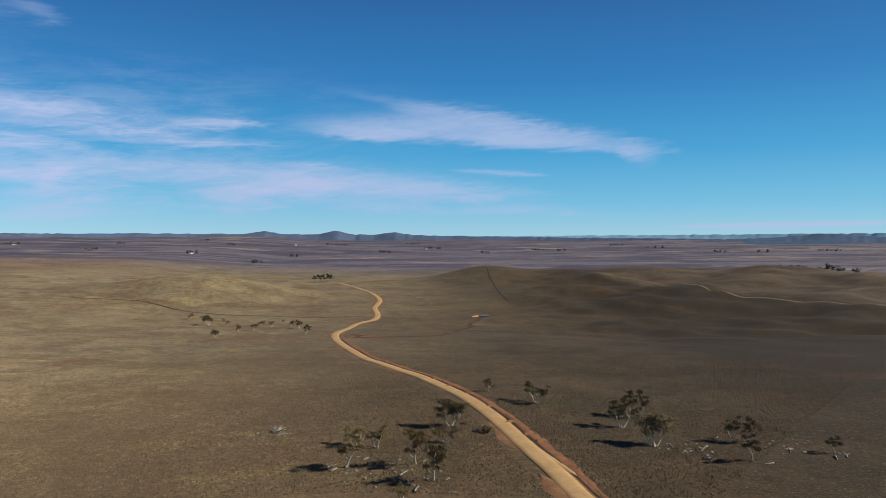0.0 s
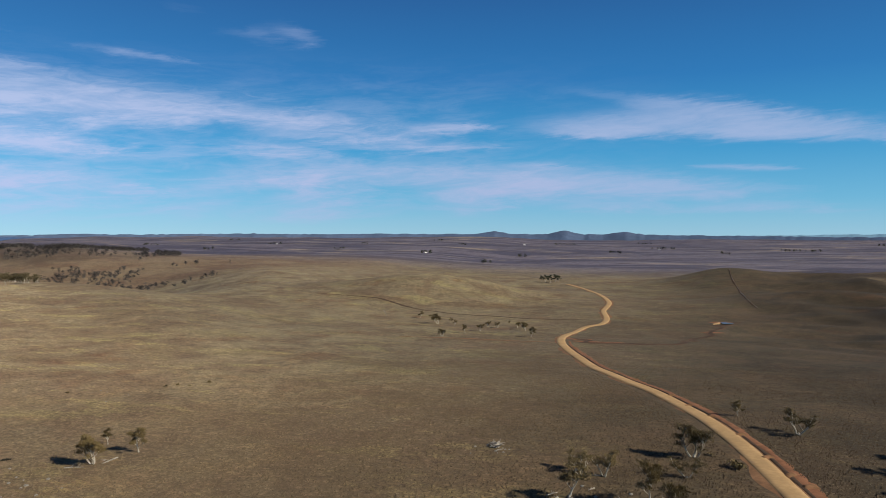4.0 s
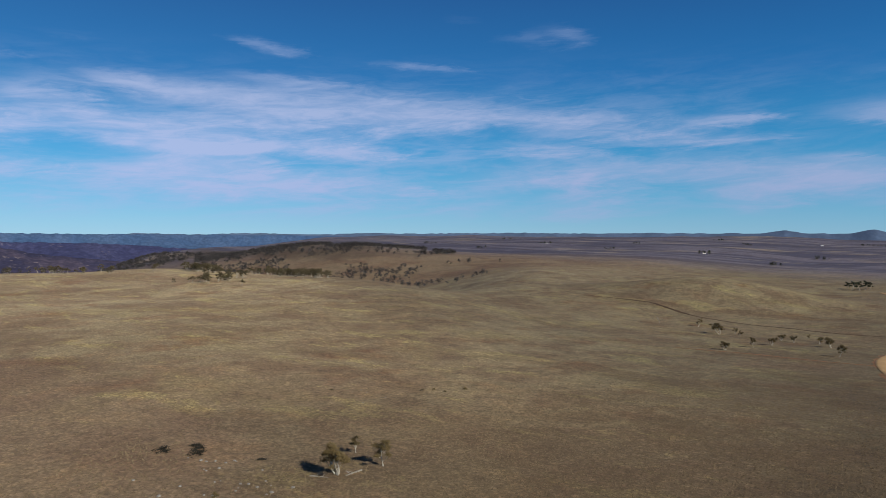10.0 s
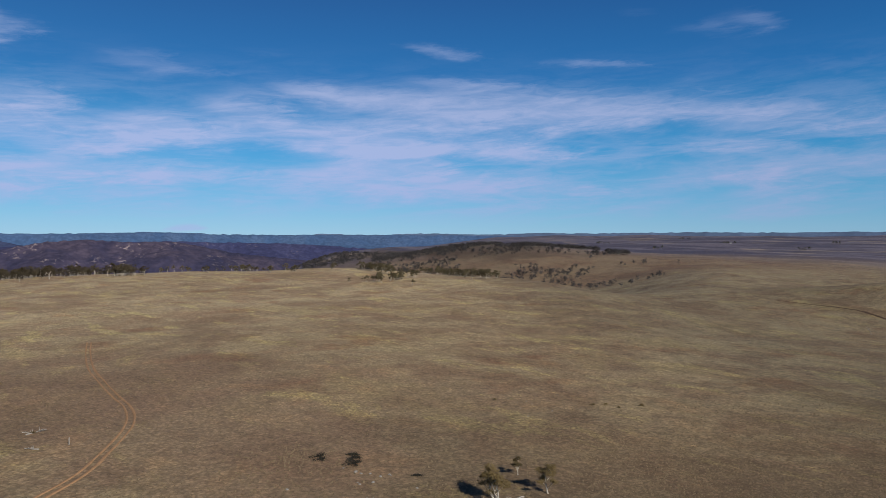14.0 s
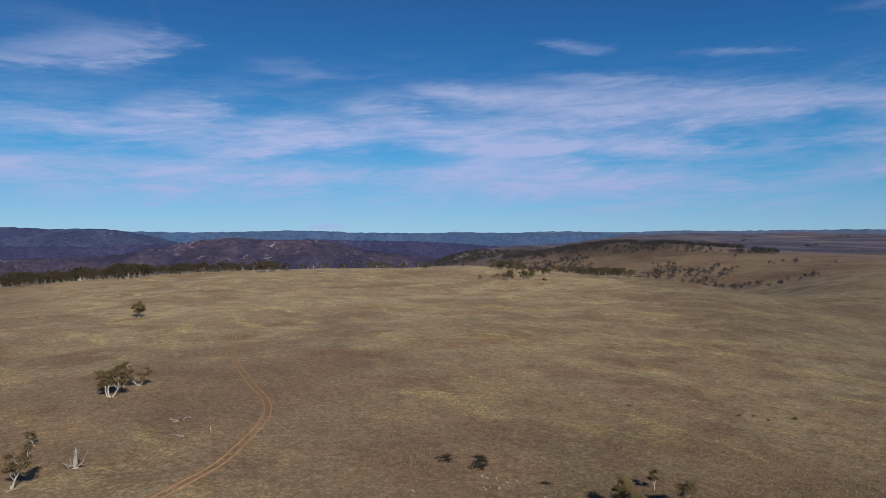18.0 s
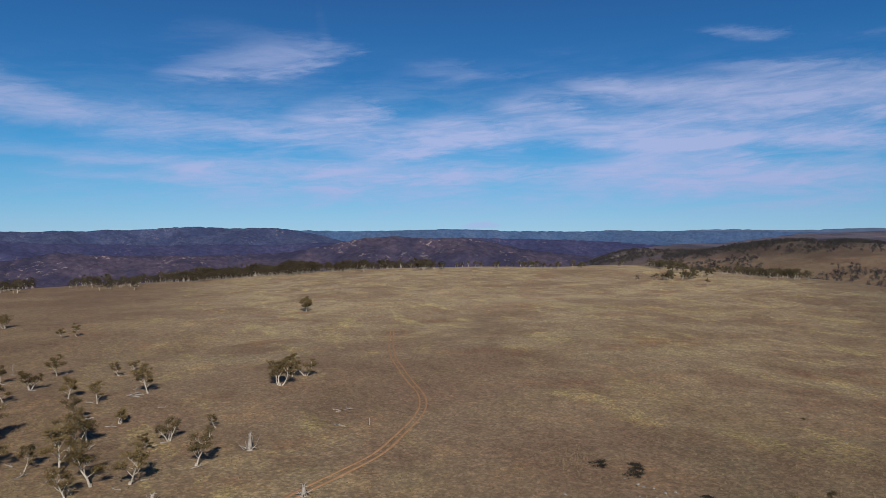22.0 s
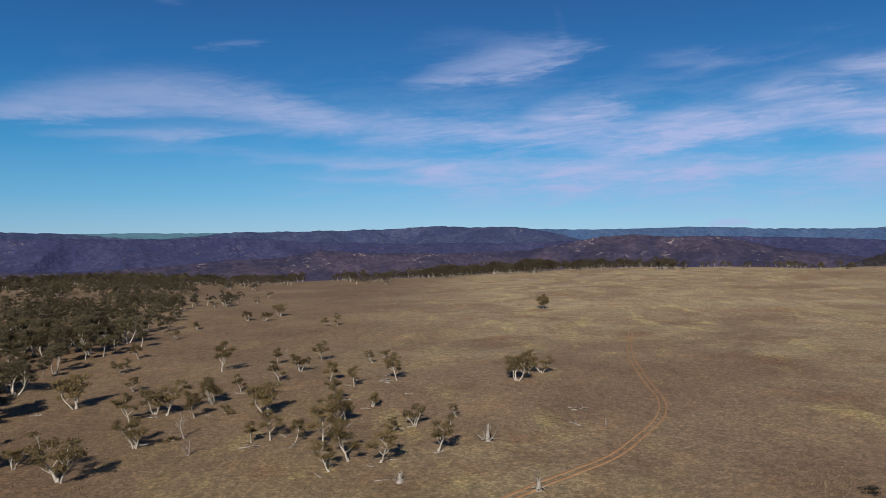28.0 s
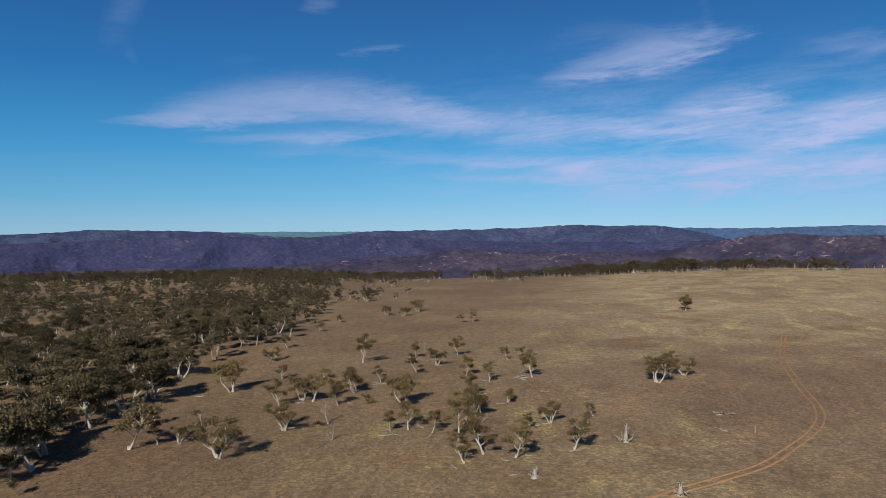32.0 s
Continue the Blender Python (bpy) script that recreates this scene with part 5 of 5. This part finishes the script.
LYING += [(x + near_trees.choice((-1, 1)) * near_trees.uniform(1.5, 4), y + near_trees.uniform(-3, 3)) for x, y, _h in PADDOCK[5:21] + PADDOCK2[2:13] + ROAD_GUMS[4:9] + ROAD_GUMS[11:15]]
LYING += [(-168.5, 36), (-125, 141), (-121, 147)]
for x, y in LYING:
    log = thing("fallen_log", "bleached fallen gum log with broken branches on the grass", "log", "fallen timber")
    log.matrix_basis = upright(x, y, lying.uniform(0.45, 0.8), lying.uniform(0, 360), 0.06)
    for name, me in lying.choice(FALLEN):
        child(name, me, log)


def broken_stump(x, y, h, seed, heap=False):
    """A thick dead trunk, snapped and splintered at the top, with roots and limbs about its foot."""
    rng = random.Random(seed)
    h = h * (0.42 if heap else 0.85)
    stump = thing("dead_stump", "grey splintered dead gum stump with broken limbs", "tree stump", "dead stumps")
    stump.matrix_basis = upright(x, y, 1.0, rng.uniform(0, 360), 0.05)
    v, f = [], []
    tube([Vector((0, 0, -0.3)), Vector((0.05, 0, 0.3)), Vector((0.1, 0.05, h * 0.4)), Vector((0.2, 0.1, h * 0.72))], [1.0, 0.62, 0.44, 0.24], 9, v, f)
    child("trunk", mesh_of("trunk", v, f, DEADWOOD, True), stump)
    for k in range(5):
        a = k * 1.26 + rng.uniform(-0.4, 0.4)
        v, f = [], []
        foot = Vector((0.2 + 0.15 * math.cos(a), 0.1 + 0.15 * math.sin(a), h * rng.uniform(0.4, 0.68)))
        tube([foot, foot + Vector((0.15 * math.cos(a), 0.15 * math.sin(a), h * 0.18)), foot + Vector((0.8 * math.cos(a), 0.8 * math.sin(a), h * rng.uniform(0.15, 0.36)))], [0.17, 0.1, 0.02], 6, v, f)
        child("splinter", mesh_of("splinter", v, f, DEADWOOD, True), stump)
    for k in range(22 if heap else 11):
        a = k * 0.571 + rng.uniform(-0.3, 0.3)
        out = Vector((math.cos(a), math.sin(a), 0))
        reach = rng.uniform(1.3, 2.4) if heap else rng.uniform(1.6, 3.4) * h / 5
        v, f = [], []
        tube([out * 0.3 + Vector((0, 0, 0.35)), out * reach * 0.5 + Vector((0, 0, 0.3 + rng.uniform(0, 0.7))), out * reach + Vector((0, 0, rng.uniform(0.1, (1.0 if heap else 0.7) * h)))], [0.18, 0.11, 0.03], 5, v, f)
        child("limb", mesh_of("limb", v, f, DEADWOOD, True), stump)


for n, (x, y, h) in enumerate(DEAD[:2] + [(-164.5, 67.0, 3.2), (-41.5, 182.5, 3.6)]):
    broken_stump(x, y, h, 600 + n, n == 3)


def low_bush(seed, wide, high, paint, count=240, size=0.16):
    rng = random.Random(seed)
    v, f = [], []
    spots = [(Vector((rng.gauss(0, wide * 0.3), rng.gauss(0, wide * 0.22), high * rng.uniform(0.25, 0.7))), 0) for _ in range(10)]
    leaves(rng, spots, count / 10, size, 0.3 if high < 0.5 else 0.8, v, f, wide * 0.26)
    tv, tf = [], []
    for p, _ in spots[:6]:
        tube([Vector((0, 0, -0.1)), p * 0.5, p], [0.05, 0.035, 0.015], 4, tv, tf)
    return mesh_of("stems", tv, tf, DEADWOOD), mesh_of("foliage", v, f, paint)


BUSHES = [low_bush(500, 3.2, 0.3, LEAF_BLACK, 420), low_bush(501, 2.6, 0.35, LEAF_BLACK, 360), low_bush(502, 1.6, 0.9, LEAF, 200)]
shrubs = random.Random(51)
for n, (x, y, h) in enumerate(DARK_BUSH + [(x - 2.2, y + 0.6, h) for x, y, h in DARK_BUSH[:3]]):
    bush = thing("spreading_bush", "dark prostrate shrub spreading flat over the grass", "shrub", "dark flat shrubs")
    bush.matrix_basis = upright(x, y, 0.8 + 0.15 * (n % 3), shrubs.uniform(-25, 25), 0)
    child("stems", BUSHES[n % 2][0], bush)
    child("foliage", BUSHES[n % 2][1], bush)
for x, y, h in SMALL_BUSH + [(6, 190, 1.2), (-220, -14, 2.0), (-195, -19, 2.2), (11.2, 182, 2.6), (-253, -40, 2.2), (-228, 82, 1.0)]:
    bush = thing("small_shrub", "small olive shrub in dry grass", "shrub", "small shrubs")
    bush.matrix_basis = upright(x, y, h / 1.2, shrubs.uniform(0, 360), 0)
    child("stems", BUSHES[2][0], bush)
    child("foliage", BUSHES[2][1], bush)


def drain_bank(seed):
    """A curved spoil bank pushed up by a grader beside the road."""
    u = np.linspace(-1, 1, 22)
    v = np.linspace(-1, 1, 9)
    U, V = np.meshgrid(u, v, indexing="ij")
    X, Y = U * 1.9, V * 1.1 + 0.35 * U * U
    Z = 0.75 * np.clip(1 - V * V, 0, 1) * np.clip(1 - U**4, 0, 1) + 0.1 * vnoise(X * 1.7, Y * 1.7, seed) * (1 - V * V) - 0.12
    return grid_mesh("drain_bank", X, Y, Z, VERGE)


BANKED = [drain_bank(n) for n in range(3)]
for n, (x, y) in enumerate(MOUNDS):
    ob = tagged(new("drain_bank", BANKED[n % 3]), "orange earth spoil bank at a roadside drain", "earth bank", "roadside drain banks")
    ob.matrix_basis = upright(x + 1.9, y, 0.95, 200 + 12 * (n % 4), 0)


def weathered_post():
    post = thing("marker_post", "weathered pale timber post standing in the grass", "post")
    post.matrix_basis = upright(POST_AT[0], POST_AT[1], 1.0, 20, 0.05)
    v, f = [], []
    tube([Vector((0, 0, -0.2)), Vector((0, 0, 0.9)), Vector((0.03, 0, 1.75)), Vector((0.05, 0, 1.9))], [0.15, 0.14, 0.12, 0.05], 8, v, f)
    child("shaft", mesh_of("shaft", v, f, DEADWOOD, True), post)
    v, f = [], []
    tube([Vector((0.05, 0.1, 1.3)), Vector((0.05, -0.35, 1.36))], [0.05, 0.04], 6, v, f)
    child("broken_rail", mesh_of("broken_rail", v, f, DEADWOOD, True), post)


POST_AT = (-211.3, 87.3)
weathered_post()


def farmhouse(x, y, turn):
    house = thing("farmhouse", "white farmhouse with a pale iron roof on the plain", "house", "farm buildings")
    house.matrix_basis = upright(x, y, 0.48, turn, 0.2)
    w, d, h = 9.0, 5.0, 3.6
    bm = bmesh.new()
    bmesh.ops.create_cube(bm, size=1, matrix=Matrix.Translation((0, 0, h / 2)) @ Matrix.Diagonal((2 * w, 2 * d, h, 1)))
    me = bpy.data.meshes.new("wall")
    bm.to_mesh(me), bm.free()
    me.materials.append(WHITEWASH)
    child("wall", me, house)
    r = [(-w - 0.5, -d - 0.5, h), (w + 0.5, -d - 0.5, h), (w + 0.5, d + 0.5, h), (-w - 0.5, d + 0.5, h), (-w + 3, 0, h + 2.6), (w - 3, 0, h + 2.6)]
    child("roof", mesh_of("roof", r, [(0, 1, 5, 4), (2, 3, 4, 5), (1, 2, 5), (3, 0, 4), (3, 2, 1, 0)], IRON), house)


for a, r, turn in ((42.5, 2060, 20), (19.0, 1830, 70), (0.8, 2650, 0), (30.8, 2450, 40), (11.2, 2900, 30)):
    farmhouse(-25 - math.sin(radians(a)) * r, 57 + math.cos(radians(a)) * r, turn)

# ---- tussocks ----
def tussock():
    v, f = [], []
    for n in range(4):
        a = n * math.pi / 2
        v.append((0.5 * math.cos(a), 0.5 * math.sin(a), -0.1))
    for n in range(4):
        a = n * math.pi / 2 + 0.5
        v.append((0.12 + 0.2 * math.cos(a), 0.2 * math.sin(a), 0.4))
    for n in range(4):
        f.append((n, (n + 1) % 4, 4 + (n + 1) % 4, 4 + n))
    return v, f


def tussock_places(count, seed):
    g = np.random.default_rng(seed)
    a = np.radians(g.uniform(-38, 140, count * 3))
    r = np.sqrt(g.uniform(95.0**2, 330.0**2, count * 3))
    keep = g.uniform(0, 1, count * 3) < np.clip(1.25 - r / 290, 0.12, 1)
    x, y = -20 - np.sin(a) * r, 45 + np.cos(a) * r
    thick = vnoise(x / 26 + 0.3 * y / 26, y / 26, 91) + 0.5 * vnoise(x / 9, y / 11 + x / 23, 92)
    keep &= thick > g.uniform(-1.6, 0.9, count * 3)
    keep &= g.uniform(0, 1, count * 3) < 0.12 + 0.88 * np.maximum(step(-190, -90, x) * step(20, 90, y), 0.75 * step(0.55, 0.95, thick))
    line = smooth_line(ROAD_BENDS, 4.0)
    near = line[line[:, 1] < 420]
    apart = np.min((x[:, None] - near[:, 0]) ** 2 + (y[:, None] - near[:, 1]) ** 2, 1)
    keep &= apart > 34
    apart = np.min((x[:, None] - track_line[::3, 0]) ** 2 + (y[:, None] - track_line[::3, 1]) ** 2, 1)
    keep &= apart > 4
    x, y = x[keep][:count], y[keep][:count]
    n = len(x)
    return np.stack([x, y, height(x, y), 0.24 + 0.4 * g.uniform(0, 1, n) ** 2.4, g.uniform(0, 6.28, n), g.uniform(0.7, 1.25, n)], 1)


tagged(new("grass_tussocks", scatter("grass_tussocks", tussock(), tussock_places(210000, 95), TUSSOCK)), "dry straw and olive grass tussocks", "grass", kind="stuff")
